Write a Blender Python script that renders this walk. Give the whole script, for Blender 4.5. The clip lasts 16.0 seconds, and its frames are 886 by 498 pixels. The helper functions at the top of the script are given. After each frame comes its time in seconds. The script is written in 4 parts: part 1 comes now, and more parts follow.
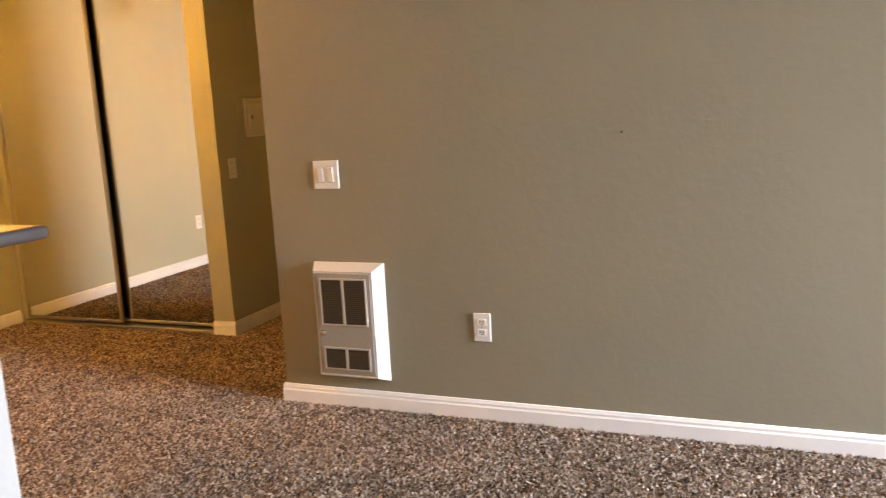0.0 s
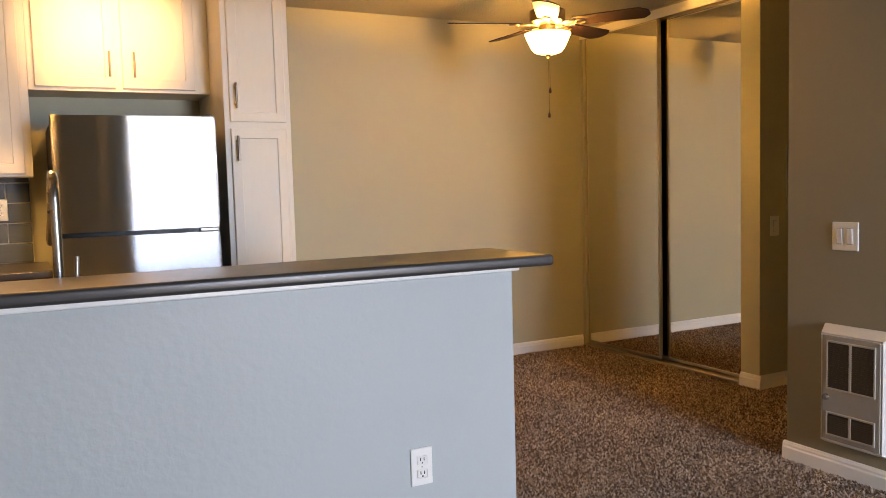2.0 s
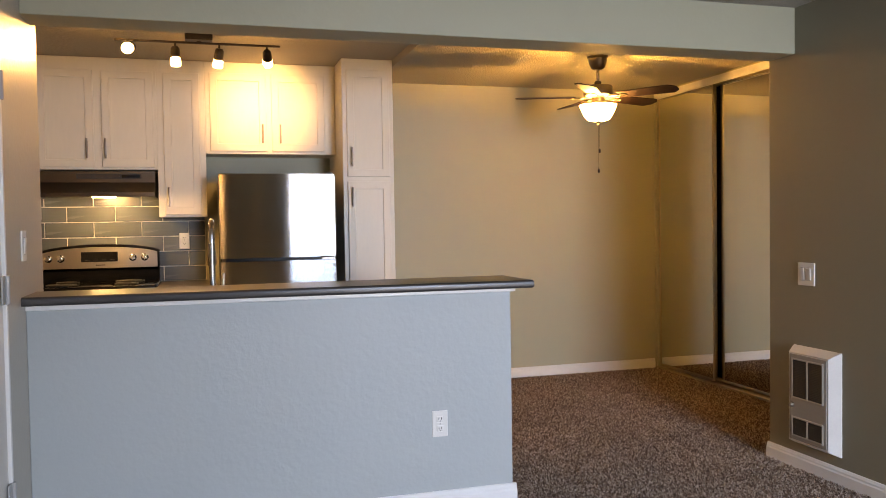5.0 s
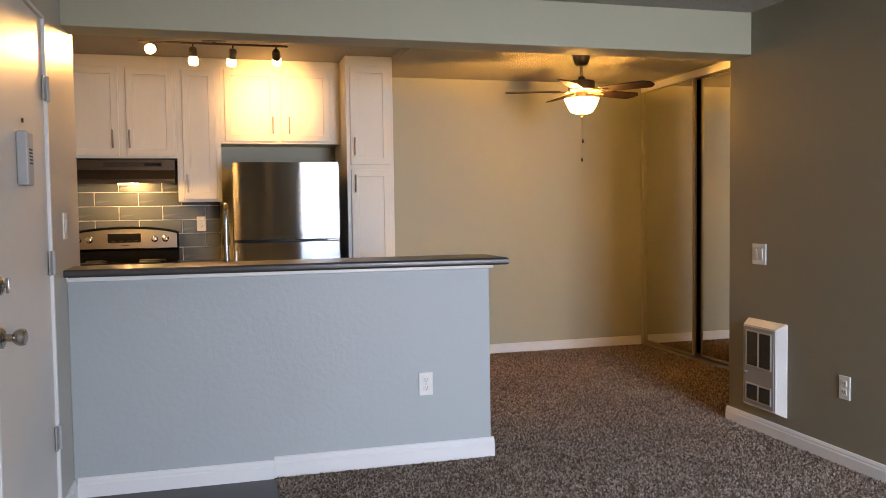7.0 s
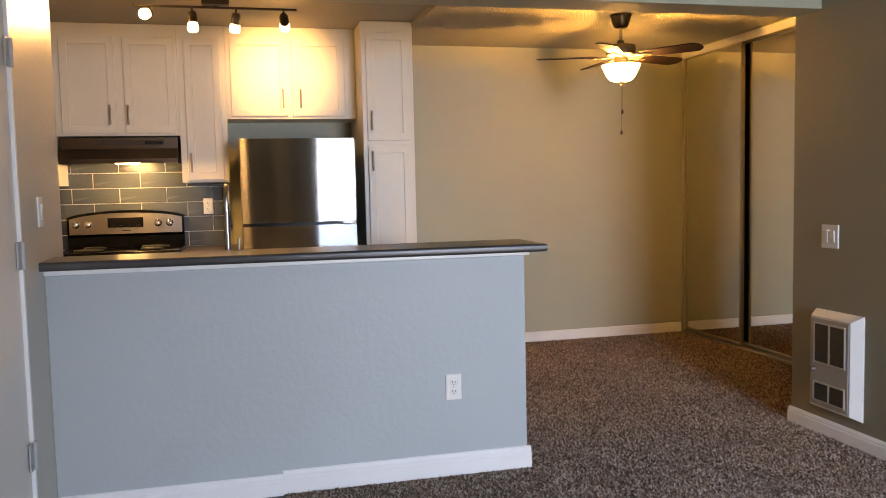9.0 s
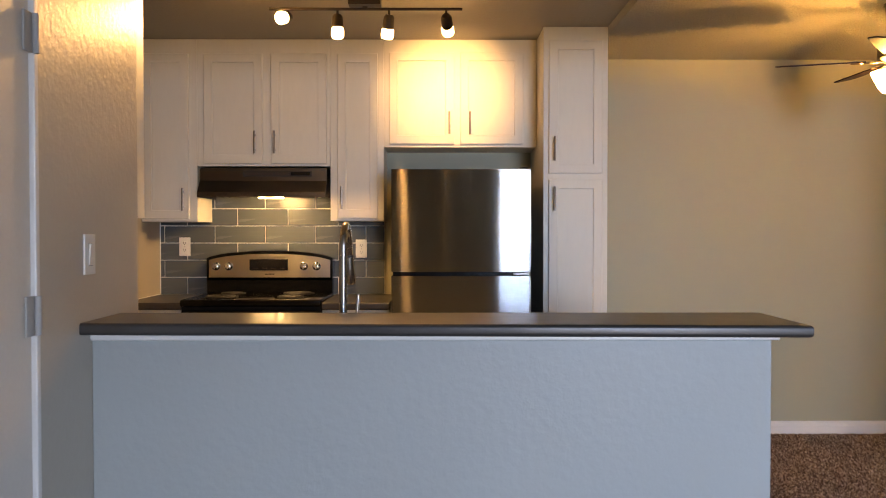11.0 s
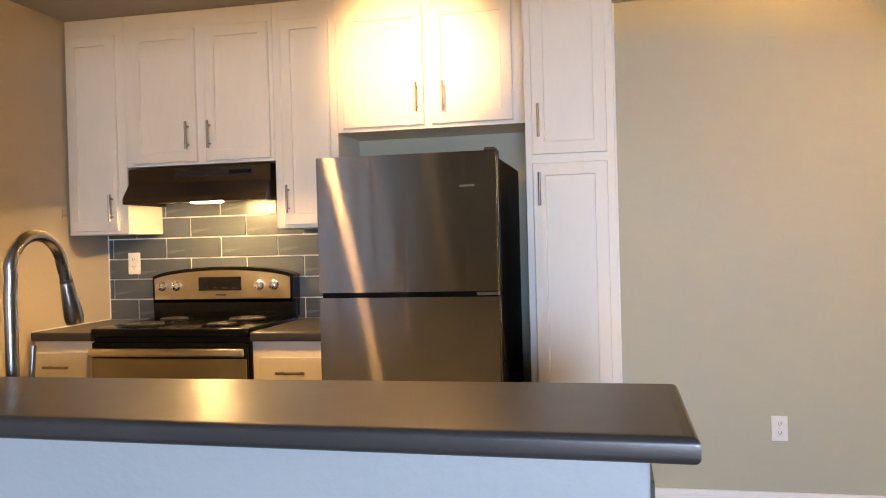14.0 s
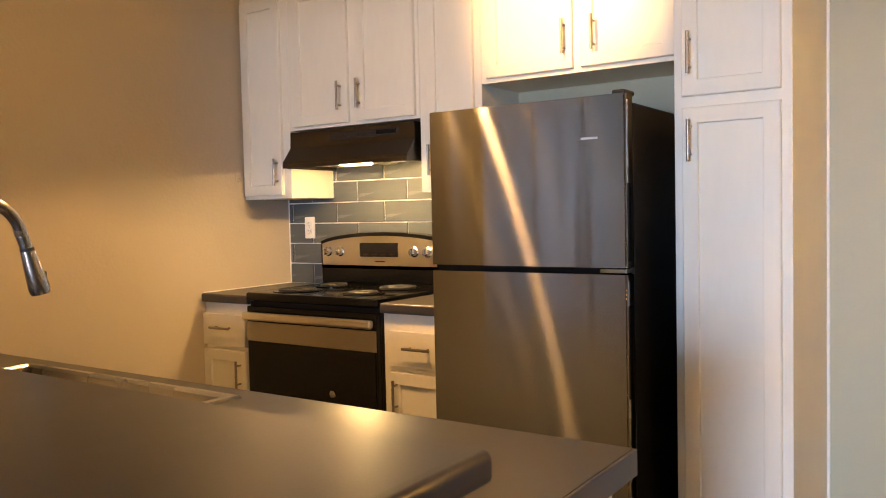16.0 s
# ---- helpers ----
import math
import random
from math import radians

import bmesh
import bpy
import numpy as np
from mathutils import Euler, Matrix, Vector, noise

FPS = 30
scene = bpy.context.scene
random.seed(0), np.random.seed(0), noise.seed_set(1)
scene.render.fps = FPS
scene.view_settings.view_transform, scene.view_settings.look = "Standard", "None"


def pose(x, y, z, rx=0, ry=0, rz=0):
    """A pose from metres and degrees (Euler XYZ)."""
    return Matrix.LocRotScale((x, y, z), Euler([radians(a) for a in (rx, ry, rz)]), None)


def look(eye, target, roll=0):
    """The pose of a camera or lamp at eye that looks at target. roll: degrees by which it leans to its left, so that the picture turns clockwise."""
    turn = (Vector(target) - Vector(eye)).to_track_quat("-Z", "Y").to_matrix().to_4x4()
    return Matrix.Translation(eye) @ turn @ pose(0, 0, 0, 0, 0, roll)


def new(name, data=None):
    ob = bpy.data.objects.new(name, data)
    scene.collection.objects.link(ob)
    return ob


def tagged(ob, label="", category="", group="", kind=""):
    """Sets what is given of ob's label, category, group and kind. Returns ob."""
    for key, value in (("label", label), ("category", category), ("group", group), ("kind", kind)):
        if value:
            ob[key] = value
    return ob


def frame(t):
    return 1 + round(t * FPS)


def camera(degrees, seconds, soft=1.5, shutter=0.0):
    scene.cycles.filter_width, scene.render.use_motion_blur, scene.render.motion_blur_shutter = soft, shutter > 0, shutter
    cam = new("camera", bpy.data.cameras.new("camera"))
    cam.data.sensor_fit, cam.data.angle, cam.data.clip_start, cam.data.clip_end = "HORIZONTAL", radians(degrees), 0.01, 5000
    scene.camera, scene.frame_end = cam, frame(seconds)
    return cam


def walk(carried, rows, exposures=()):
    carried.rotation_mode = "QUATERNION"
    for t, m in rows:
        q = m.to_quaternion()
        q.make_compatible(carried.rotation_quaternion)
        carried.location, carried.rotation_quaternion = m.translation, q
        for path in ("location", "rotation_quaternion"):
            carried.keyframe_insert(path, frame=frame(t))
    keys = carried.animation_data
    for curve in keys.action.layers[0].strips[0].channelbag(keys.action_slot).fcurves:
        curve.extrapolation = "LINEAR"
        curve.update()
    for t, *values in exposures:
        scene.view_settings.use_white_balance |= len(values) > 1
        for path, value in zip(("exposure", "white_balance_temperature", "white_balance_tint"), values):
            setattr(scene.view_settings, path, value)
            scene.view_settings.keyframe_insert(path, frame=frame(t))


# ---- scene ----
cam = camera(57.4, 16.0, soft=0.75, shutter=0.3)

PATH = [
    (0, (0.471, -1.718, 1.265), (2.3, -0.99, 0.914), -3.0),
    (0.5, (0.445, -1.694, 1.231), (2.149, -0.697, 0.912), -3.2),
    (1, (0.47, -1.784, 1.251), (1.818, -0.325, 1.016), -1.5),
    (1.5, (0.485, -1.979, 1.261), (1.512, -0.273, 1.074), -0.7),
    (2, (0.439, -2.192, 1.252), (1.365, -0.427, 1.098), -1.6),
    (2.5, (0.46, -2.409, 1.272), (1.303, -0.6, 1.146), -0.8),
    (3, (0.522, -2.614, 1.267), (1.18, -0.727, 1.195), 0.3),
    (3.2, (0.524, -2.699, 1.278), (1.13, -0.793, 1.225), 0.1),
    (5.3, (0.495, -3.568, 1.292), (1.059, -1.65, 1.227), -0.9),
    (5.5, (0.464, -3.642, 1.291), (1.059, -1.734, 1.223), -1.2),
    (6, (0.465, -3.766, 1.291), (1.078, -1.864, 1.208), -0.7),
    (6.5, (0.505, -3.89, 1.288), (1.074, -1.975, 1.19), 0.1),
    (7, (0.51, -3.953, 1.282), (1.038, -2.026, 1.183), -0.8),
    (7.5, (0.517, -3.957, 1.283), (1.035, -2.027, 1.194), -1.2),
    (8, (0.55, -3.897, 1.279), (1.054, -1.964, 1.179), -1.1),
    (8.5, (0.574, -3.699, 1.28), (1.069, -1.765, 1.148), -1.7),
    (9, (0.603, -3.464, 1.29), (1.081, -1.528, 1.138), -1.3),
    (9.5, (0.686, -3.179, 1.281), (0.98, -1.205, 1.141), 0.3),
    (9.7, (0.709, -3.08, 1.29), (0.926, -1.096, 1.161), 0.6),
    (11.8, (0.990, -1.912, 1.293), (0.932, 0.086, 1.341), -1.7),
    (12, (1.034, -1.806, 1.303), (0.957, 0.190, 1.37), -2.5),
    (12.5, (1.167, -1.682, 1.332), (1.008, 0.311, 1.395), -2.6),
    (13, (1.408, -1.495, 1.305), (1.134, 0.485, 1.356), -2.0),
    (13.5, (1.611, -1.271, 1.28), (1.303, 0.705, 1.303), -2.5),
    (14, (1.797, -1.163, 1.280), (1.381, 0.794, 1.261), -1.5),
    (14.5, (1.994, -1.032, 1.276), (1.355, 0.861, 1.197), -0.2),
    (15, (2.108, -0.802, 1.259), (1.316, 1.033, 1.187), -0.3),
    (15.5, (2.189, -0.629, 1.264), (1.24, 1.131, 1.206), -1.0),
    (16, (2.297, -0.460, 1.271), (1.181, 1.199, 1.18), -1.3),
]
walk(cam, [(t, look(eye, target, roll)) for t, eye, target, roll in PATH],
     exposures=[(0.0, 0.74, 12100, 24), (0.6, 0.28, 11700, 22), (1.2, 0.0, 11200, 21), (2.0, -0.3, 9980, 20), (3.2, -0.42, 9660, 20), (5.3, -0.53, 9560, 20),
                (9.7, -0.64, 9240, 20), (11.8, -0.82, 8500, 19), (12.6, -0.78, 8190, 18), (13.0, -0.52, 7880, 17), (13.5, -0.24, 7770, 17), (14.5, -0.02, 7980, 17), (16.0, -0.03, 7880, 17)])

# ---- plan, metres: x along the half wall, y into the kitchen, z up ----
LW, RW = -0.165, 3.435            # entry wall, living-room wall
KW = -0.925                       # kitchen side wall
BACK, REAR = 2.815, -6.3          # back wall of kitchen and dining, window wall
HALL = 1.140                      # far wall of the hall
CLOSET = 4.29                     # mirrored closet
CEIL, LOW, KLOW = 2.365, 2.40, 2.45   # living, dining and kitchen ceilings
BEAM0, BEAM1, BEAMZ = 0.05, 0.247, 2.13
BARZ = 1.035
DECK = 0.897                      # kitchen counters
WARM = (1.0, 0.55, 0.145)
TRACK = (1.0, 0.60, 0.25)
SKYLIGHT = (0.34, 0.565, 1.0)
GARDEN = (0.70, 0.70, 0.70)


# ---- world and light ----
world = bpy.data.worlds.new("sky")
scene.world = world
world.use_nodes = True
sky = world.node_tree.nodes.new("ShaderNodeTexSky")
sky.sky_type, sky.sun_disc, sky.sun_elevation, sky.sun_rotation = "NISHITA", False, radians(48), radians(40)
world.node_tree.nodes["Background"].inputs[1].default_value = 0.12
world.node_tree.links.new(sky.outputs[0], world.node_tree.nodes["Background"].inputs[0])


def lamp(name, kind, m, power, color, **more):
    data = bpy.data.lights.new(name, kind)
    data.energy, data.color = power, color
    for key, value in more.items():
        setattr(data, key, value)
    ob = new(name, data)
    ob.matrix_world = m
    return ob


lamp("sun", "SUN", look((1, 4, 8), (0, -4, 0)), 2.5, (1.0, 0.95, 0.86), angle=radians(0.6))
# the glass door: skylight slants down from its upper half, light off the garden comes up through the lower
lamp("window_sky", "AREA", look((2.61, REAR - 0.02, 1.55), (2.80, -3.0, -0.25)), 275, SKYLIGHT, shape="RECTANGLE", size=1.4, size_y=0.95, spread=radians(104))
lamp("window_garden", "AREA", look((2.61, REAR - 0.02, 0.57), (2.2, 0.0, 1.35)), 48, GARDEN, shape="RECTANGLE", size=1.4, size_y=0.95, spread=radians(110))
for side in (-0.042, 0.042):
    lamp("fan_bulb", "POINT", pose(3.085 + side, 1.54, 2.052), 125, WARM, shadow_soft_size=0.018)
lamp("spot_entry", "SPOT", look((0.10, 1.40, 2.287), (LW, 0.10, 2.02)), 110, TRACK, spot_size=radians(54), spot_blend=0.7, shadow_soft_size=0.03)
lamp("spot_sink", "SPOT", look((0.366, 1.50, 2.225), (0.36, 1.42, 0.5)), 60, TRACK, spot_size=radians(118), spot_blend=0.22, shadow_soft_size=0.025)
lamp("spot_range", "SPOT", look((0.616, 1.53, 2.225), (0.36, 2.16, 0.75)), 60, TRACK, spot_size=radians(46), spot_blend=0.7, shadow_soft_size=0.025)
lamp("spot_cabinet", "SPOT", look((0.91, 1.66, 2.287), (0.90, 2.45, 2.14)), 130, TRACK, spot_size=radians(64), spot_blend=0.9, shadow_soft_size=0.03)


# ---- materials ----
def material(name, color, rough=0.5, metal=0.0, vary=0.12, scale=6.0, grain=0.05, grain_scale=120.0,
             bump=0.0, bump_scale=200.0, bump_depth=0.002, stretch=(1, 1, 1), coat=0.0, rough_vary=0.08, spec=0.5):
    m = bpy.data.materials.new(name)
    m.use_nodes = True
    nt = m.node_tree
    p = nt.nodes["Principled BSDF"]
    n, l = nt.nodes.new, nt.links.new
    co = n("ShaderNodeTexCoord")
    mp = n("ShaderNodeMapping")
    mp.inputs["Scale"].default_value = stretch
    l(co.outputs["Object"], mp.inputs["Vector"])
    big, small = n("ShaderNodeTexNoise"), n("ShaderNodeTexNoise")
    big.inputs["Scale"].default_value, small.inputs["Scale"].default_value = scale, grain_scale
    big.inputs["Detail"].default_value = 4
    for t in (big, small):
        l(mp.outputs[0], t.inputs["Vector"])
    a, b = n("ShaderNodeMath"), n("ShaderNodeMath")
    a.operation = b.operation = "MULTIPLY_ADD"
    l(big.outputs[0], a.inputs[0])
    a.inputs[1].default_value, a.inputs[2].default_value = 2 * vary, 1 - vary - grain
    l(small.outputs[0], b.inputs[0])
    b.inputs[1].default_value = 2 * grain
    l(a.outputs[0], b.inputs[2])
    mix = n("ShaderNodeVectorMath")
    mix.operation = "SCALE"
    mix.inputs[0].default_value = color
    l(b.outputs[0], mix.inputs["Scale"])
    l(mix.outputs[0], p.inputs["Base Color"])
    r = n("ShaderNodeMath")
    r.operation = "MULTIPLY_ADD"
    l(big.outputs[0], r.inputs[0])
    r.inputs[1].default_value, r.inputs[2].default_value = 2 * rough_vary, rough - rough_vary
    l(r.outputs[0], p.inputs["Roughness"])
    p.inputs["Metallic"].default_value = metal
    p.inputs["Coat Weight"].default_value = coat
    p.inputs["Specular IOR Level"].default_value = spec
    if bump:
        t, k = n("ShaderNodeTexNoise"), n("ShaderNodeBump")
        t.inputs["Scale"].default_value, t.inputs["Detail"].default_value = bump_scale, 3
        l(mp.outputs[0], t.inputs["Vector"])
        l(t.outputs[0], k.inputs["Height"])
        k.inputs["Strength"].default_value, k.inputs["Distance"].default_value = bump, bump_depth
        l(k.outputs[0], p.inputs["Normal"])
    return m


def glow(name, color, strength):
    m = bpy.data.materials.new(name)
    m.use_nodes = True
    p = m.node_tree.nodes["Principled BSDF"]
    p.inputs["Base Color"].default_value = (0.9, 0.88, 0.8, 1)
    p.inputs["Emission Color"].default_value = (*color, 1)
    p.inputs["Emission Strength"].default_value = strength
    return m


def steel(name, color, rough, aniso):
    """Brushed sheet steel: brushing along the tangent, fine streaks."""
    m = material(name, color, rough, 1.0, vary=0.02, scale=3.0, grain=0.0, rough_vary=0.012)
    p = m.node_tree.nodes["Principled BSDF"]
    tan = m.node_tree.nodes.new("ShaderNodeTangent")
    tan.direction_type, tan.axis = "RADIAL", "Z"
    m.node_tree.links.new(tan.outputs[0], p.inputs["Tangent"])
    p.inputs["Anisotropic"].default_value = aniso
    p.inputs["Anisotropic Rotation"].default_value = 0.25
    return m


def sheet_steel(name, color, rough, aniso):
    """Long-grain brushed sheet: lamps and window smear into narrow upright streaks."""
    m = bpy.data.materials.new(name)
    m.use_nodes = True
    n, l = m.node_tree.nodes.new, m.node_tree.links.new
    m.node_tree.nodes.remove(m.node_tree.nodes["Principled BSDF"])
    g, co, stretch, noise, mix, up = (n(k) for k in ("ShaderNodeBsdfAnisotropic", "ShaderNodeTexCoord", "ShaderNodeMapping", "ShaderNodeTexNoise", "ShaderNodeMix", "ShaderNodeCombineXYZ"))
    stretch.inputs["Scale"].default_value = (3, 3, 420)
    noise.inputs["Scale"].default_value, noise.inputs["Detail"].default_value = 1.0, 3.0
    mix.data_type = "RGBA"
    for socket in mix.inputs:
        if socket.type == "RGBA":
            socket.default_value = tuple(c * (0.95 if socket.name == "A" else 1.05) for c in color) + (1,)
    up.inputs["Z"].default_value = 1.0
    g.inputs["Roughness"].default_value, g.inputs["Anisotropy"].default_value = rough, aniso
    l(co.outputs["Object"], stretch.inputs[0])
    l(stretch.outputs[0], noise.inputs["Vector"])
    l(noise.outputs["Fac"], mix.inputs["Factor"])
    l([k for k in mix.outputs if k.type == "RGBA"][0], g.inputs["Color"])
    l(up.outputs[0], g.inputs["Tangent"])
    l(g.outputs[0], m.node_tree.nodes["Material Output"].inputs["Surface"])
    return m


def carpet_material():
    m = bpy.data.materials.new("carpet_pile")
    m.use_nodes = True
    nt = m.node_tree
    p, n, l = nt.nodes["Principled BSDF"], nt.nodes.new, nt.links.new
    geo, co = n("ShaderNodeNewGeometry"), n("ShaderNodeTexCoord")
    ramp = n("ShaderNodeValToRGB")
    e = ramp.color_ramp.elements
    e[0].position, e[0].color = 0.0, (0.085, 0.056, 0.041, 1)
    e[1].position, e[1].color = 1.0, (0.51, 0.41, 0.335, 1)
    for at, c in ((0.3, (0.155, 0.098, 0.069, 1)), (0.62, (0.285, 0.213, 0.165, 1)), (0.85, (0.385, 0.30, 0.237, 1))):
        k = e.new(at)
        k.color = c
    big = n("ShaderNodeTexNoise")
    big.inputs["Scale"].default_value, big.inputs["Detail"].default_value = 2.2, 5
    l(co.outputs["Object"], big.inputs["Vector"])
    s = n("ShaderNodeMath")
    s.operation = "MULTIPLY_ADD"
    l(big.outputs[0], s.inputs[0])
    s.inputs[1].default_value, s.inputs[2].default_value = 0.5, 0.75
    sc = n("ShaderNodeVectorMath")
    sc.operation = "SCALE"
    l(geo.outputs["Random Per Island"], ramp.inputs[0])
    l(ramp.outputs[0], sc.inputs[0])
    l(s.outputs[0], sc.inputs["Scale"])
    l(sc.outputs[0], p.inputs["Base Color"])
    p.inputs["Roughness"].default_value = 0.95
    p.inputs["Specular IOR Level"].default_value = 0.1
    return m


def carpet_base_material():
    m = bpy.data.materials.new("carpet_ground")
    m.use_nodes = True
    nt = m.node_tree
    p, n, l = nt.nodes["Principled BSDF"], nt.nodes.new, nt.links.new
    co, v = n("ShaderNodeTexCoord"), n("ShaderNodeTexVoronoi")
    v.inputs["Scale"].default_value = 85
    l(co.outputs["Object"], v.inputs["Vector"])
    sep, ramp = n("ShaderNodeSeparateColor"), n("ShaderNodeValToRGB")
    l(v.outputs["Color"], sep.inputs[0])
    l(sep.outputs[0], ramp.inputs[0])
    e = ramp.color_ramp.elements
    e[0].color, e[1].color = (0.085, 0.056, 0.041, 1), (0.582, 0.464, 0.370, 1)
    k = e.new(0.5)
    k.color = (0.223, 0.155, 0.112, 1)
    l(ramp.outputs[0], p.inputs["Base Color"])
    b = n("ShaderNodeBump")
    b.inputs["Strength"].default_value, b.inputs["Distance"].default_value = 0.8, 0.006
    b.invert = True
    l(v.outputs["Distance"], b.inputs["Height"])
    l(b.outputs[0], p.inputs["Normal"])
    p.inputs["Roughness"].default_value = 0.95
    p.inputs["Specular IOR Level"].default_value = 0.1
    return m


WALL = material("greige_wall_paint", (0.422, 0.407, 0.288), 0.5, vary=0.05, scale=1.2, grain=0.02, bump=0.16, bump_scale=34, bump_depth=0.006)
# Half wall faces the window; that cool daylight is mixed into its colour.
HALF_WALL = material("window_tinted_wall_paint", (0.405, 0.445, 0.44), 0.5, vary=0.06, scale=1.6, grain=0.025, bump=0.26, bump_scale=38, bump_depth=0.006)
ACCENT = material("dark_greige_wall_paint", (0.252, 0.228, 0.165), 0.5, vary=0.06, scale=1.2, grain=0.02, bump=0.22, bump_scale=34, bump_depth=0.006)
KITCHEN_WALL = material("kitchen_wall_paint", (0.45, 0.40, 0.325), 0.5, vary=0.05, scale=1.5, grain=0.02, bump=0.3, bump_scale=55, bump_depth=0.005)
ENTRY = material("semi_gloss_entry_paint", (0.48, 0.445, 0.38), 0.36, vary=0.04, scale=1.5, grain=0.02, bump=0.28, bump_scale=45, bump_depth=0.006)
POPCORN = material("sprayed_ceiling", (0.42, 0.405, 0.365), 0.9, vary=0.10, scale=40, grain=0.22, grain_scale=110, bump=1.0, bump_scale=75, bump_depth=0.02)
FLAT_CEILING = material("painted_ceiling", (0.36, 0.335, 0.285), 0.7, vary=0.06, scale=3, bump=0.5, bump_scale=40, bump_depth=0.006)
TRIM = material("white_trim_paint", (0.80, 0.79, 0.76), 0.35, vary=0.04, scale=8, grain=0.03, bump=0.1, bump_scale=60)
CABINET = material("white_cabinet_paint", (0.77, 0.738, 0.645), 0.42, vary=0.05, scale=5, grain=0.03, grain_scale=50, stretch=(1, 1, 0.25), bump=0.15, bump_scale=70, bump_depth=0.001)
DOOR_PAINT = material("door_paint", (0.70, 0.66, 0.60), 0.36, vary=0.04, scale=2, bump=0.12, bump_scale=30)
COUNTER = material("grey_brown_laminate", (0.042, 0.0385, 0.037), 0.33, vary=0.06, scale=14, grain=0.12, grain_scale=420, rough_vary=0.03, bump=0.1, bump_scale=300, bump_depth=0.0006)
STEEL = sheet_steel("brushed_steel", (0.265, 0.26, 0.252), 0.15, -0.87)
RANGE_STEEL = steel("pale_brushed_steel", (0.62, 0.58, 0.52), 0.30, 0.6)
HOOD_STEEL = steel("dark_brushed_steel", (0.112, 0.101, 0.09), 0.36, 0.5)
BAND_STEEL = steel("door_band_steel", (0.36, 0.33, 0.29), 0.34, 0.5)
# Cabinet pulls, set darker than the nickel of faucet and sink.
PULL = material("dark_satin_nickel", (0.30, 0.27, 0.235), 0.33, 1.0, vary=0.05, grain=0.03)
NICKEL = material("satin_nickel", (0.42, 0.395, 0.36), 0.27, 1.0, vary=0.03, grain=0.02)
CHROME = material("bright_chrome", (0.75, 0.74, 0.72), 0.09, 1.0, vary=0.02, grain=0.0, rough_vary=0.02)
BRASS = material("brushed_brass_motor", (0.17, 0.142, 0.10), 0.34, 1.0, vary=0.04)
GOLD = material("champagne_aluminium", (0.50, 0.42, 0.29), 0.35, 1.0, vary=0.04)
PEWTER = material("antique_pewter", (0.15, 0.125, 0.095), 0.34, 1.0, vary=0.08)
BRONZE = material("dark_bronze", (0.06, 0.05, 0.042), 0.38, 0.8, vary=0.1)
BLACK = material("black_enamel", (0.004, 0.004, 0.004), 0.16, vary=0.1, rough_vary=0.04, spec=0.2)
BLACK_SIDE = material("textured_black_paint", (0.008, 0.008, 0.008), 0.5, spec=0.2, vary=0.1, bump=0.3, bump_scale=400, bump_depth=0.0006)
COIL = material("burner_coil", (0.012, 0.011, 0.011), 0.5, 0.0, vary=0.15)
GLASS_BLACK = material("oven_glass", (0.006, 0.006, 0.007), 0.08, vary=0.05, rough_vary=0.02, spec=0.25)
TILE = material("smoke_glass_tile", (0.080, 0.093, 0.097), 0.26, vary=0.12, scale=5, grain=0.12, grain_scale=24, stretch=(0.35, 1, 5.0), rough_vary=0.05, bump=0.12, bump_scale=22, bump_depth=0.0015)
GROUT = material("pale_grout", (0.74, 0.70, 0.62), 0.85, vary=0.1, scale=30)
PLASTIC = material("white_plastic", (0.78, 0.76, 0.71), 0.32, vary=0.03)
GREY_PLASTIC = material("grey_white_plastic", (0.40, 0.40, 0.39), 0.4, vary=0.04)
SLOT = material("dark_slot", (0.02, 0.02, 0.02), 0.6, vary=0.1)
HEATER = material("heater_enamel", (0.72, 0.69, 0.63), 0.4, vary=0.06, scale=10)
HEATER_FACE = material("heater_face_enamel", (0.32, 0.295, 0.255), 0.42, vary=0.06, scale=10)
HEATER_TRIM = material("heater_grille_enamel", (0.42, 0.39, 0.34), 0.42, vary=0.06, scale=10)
LOUVRE = material("heater_louvre", (0.025, 0.022, 0.02), 0.5, 0.2, vary=0.1)
WOOD = material("cherry_blade", (0.014, 0.0055, 0.0045), 0.5, vary=0.25, scale=5, grain=0.12, grain_scale=30, stretch=(1, 8, 8), spec=0.3)
VINYL = material("dark_entry_vinyl", (0.028, 0.024, 0.022), 0.4, vary=0.3, scale=3, grain=0.1, grain_scale=40, stretch=(1, 6, 1), bump=0.15, bump_scale=30)
CARPET, CARPET_BASE = carpet_material(), carpet_base_material()
CONCRETE = material("patio_concrete", (0.42, 0.40, 0.37), 0.85, vary=0.12, scale=1.2, bump=0.3, bump_scale=60)
BOWL = glow("lit_frosted_bowl", (1.0, 0.575, 0.17), 100.0)
BULB = glow("lit_frosted_glass", (1.0, 0.60, 0.22), 55.0)
BULB_HOT = glow("bare_bulb_face", (1.0, 0.60, 0.22), 200.0)
HOOD_GLOW = glow("hood_lens", (1.0, 0.68, 0.30), 420.0)

MIRROR = bpy.data.materials.new("mirror_silver")
MIRROR.use_nodes = True
for key, value in (("Base Color", (0.80, 0.80, 0.76, 1)), ("Metallic", 1.0), ("Roughness", 0.015)):
    MIRROR.node_tree.nodes["Principled BSDF"].inputs[key].default_value = value
PANE = bpy.data.materials.new("window_glass")
PANE.use_nodes = True
for key, value in (("Base Color", (1, 1, 1, 1)), ("Transmission Weight", 1.0), ("Roughness", 0.0), ("IOR", 1.45)):
    PANE.node_tree.nodes["Principled BSDF"].inputs[key].default_value = value


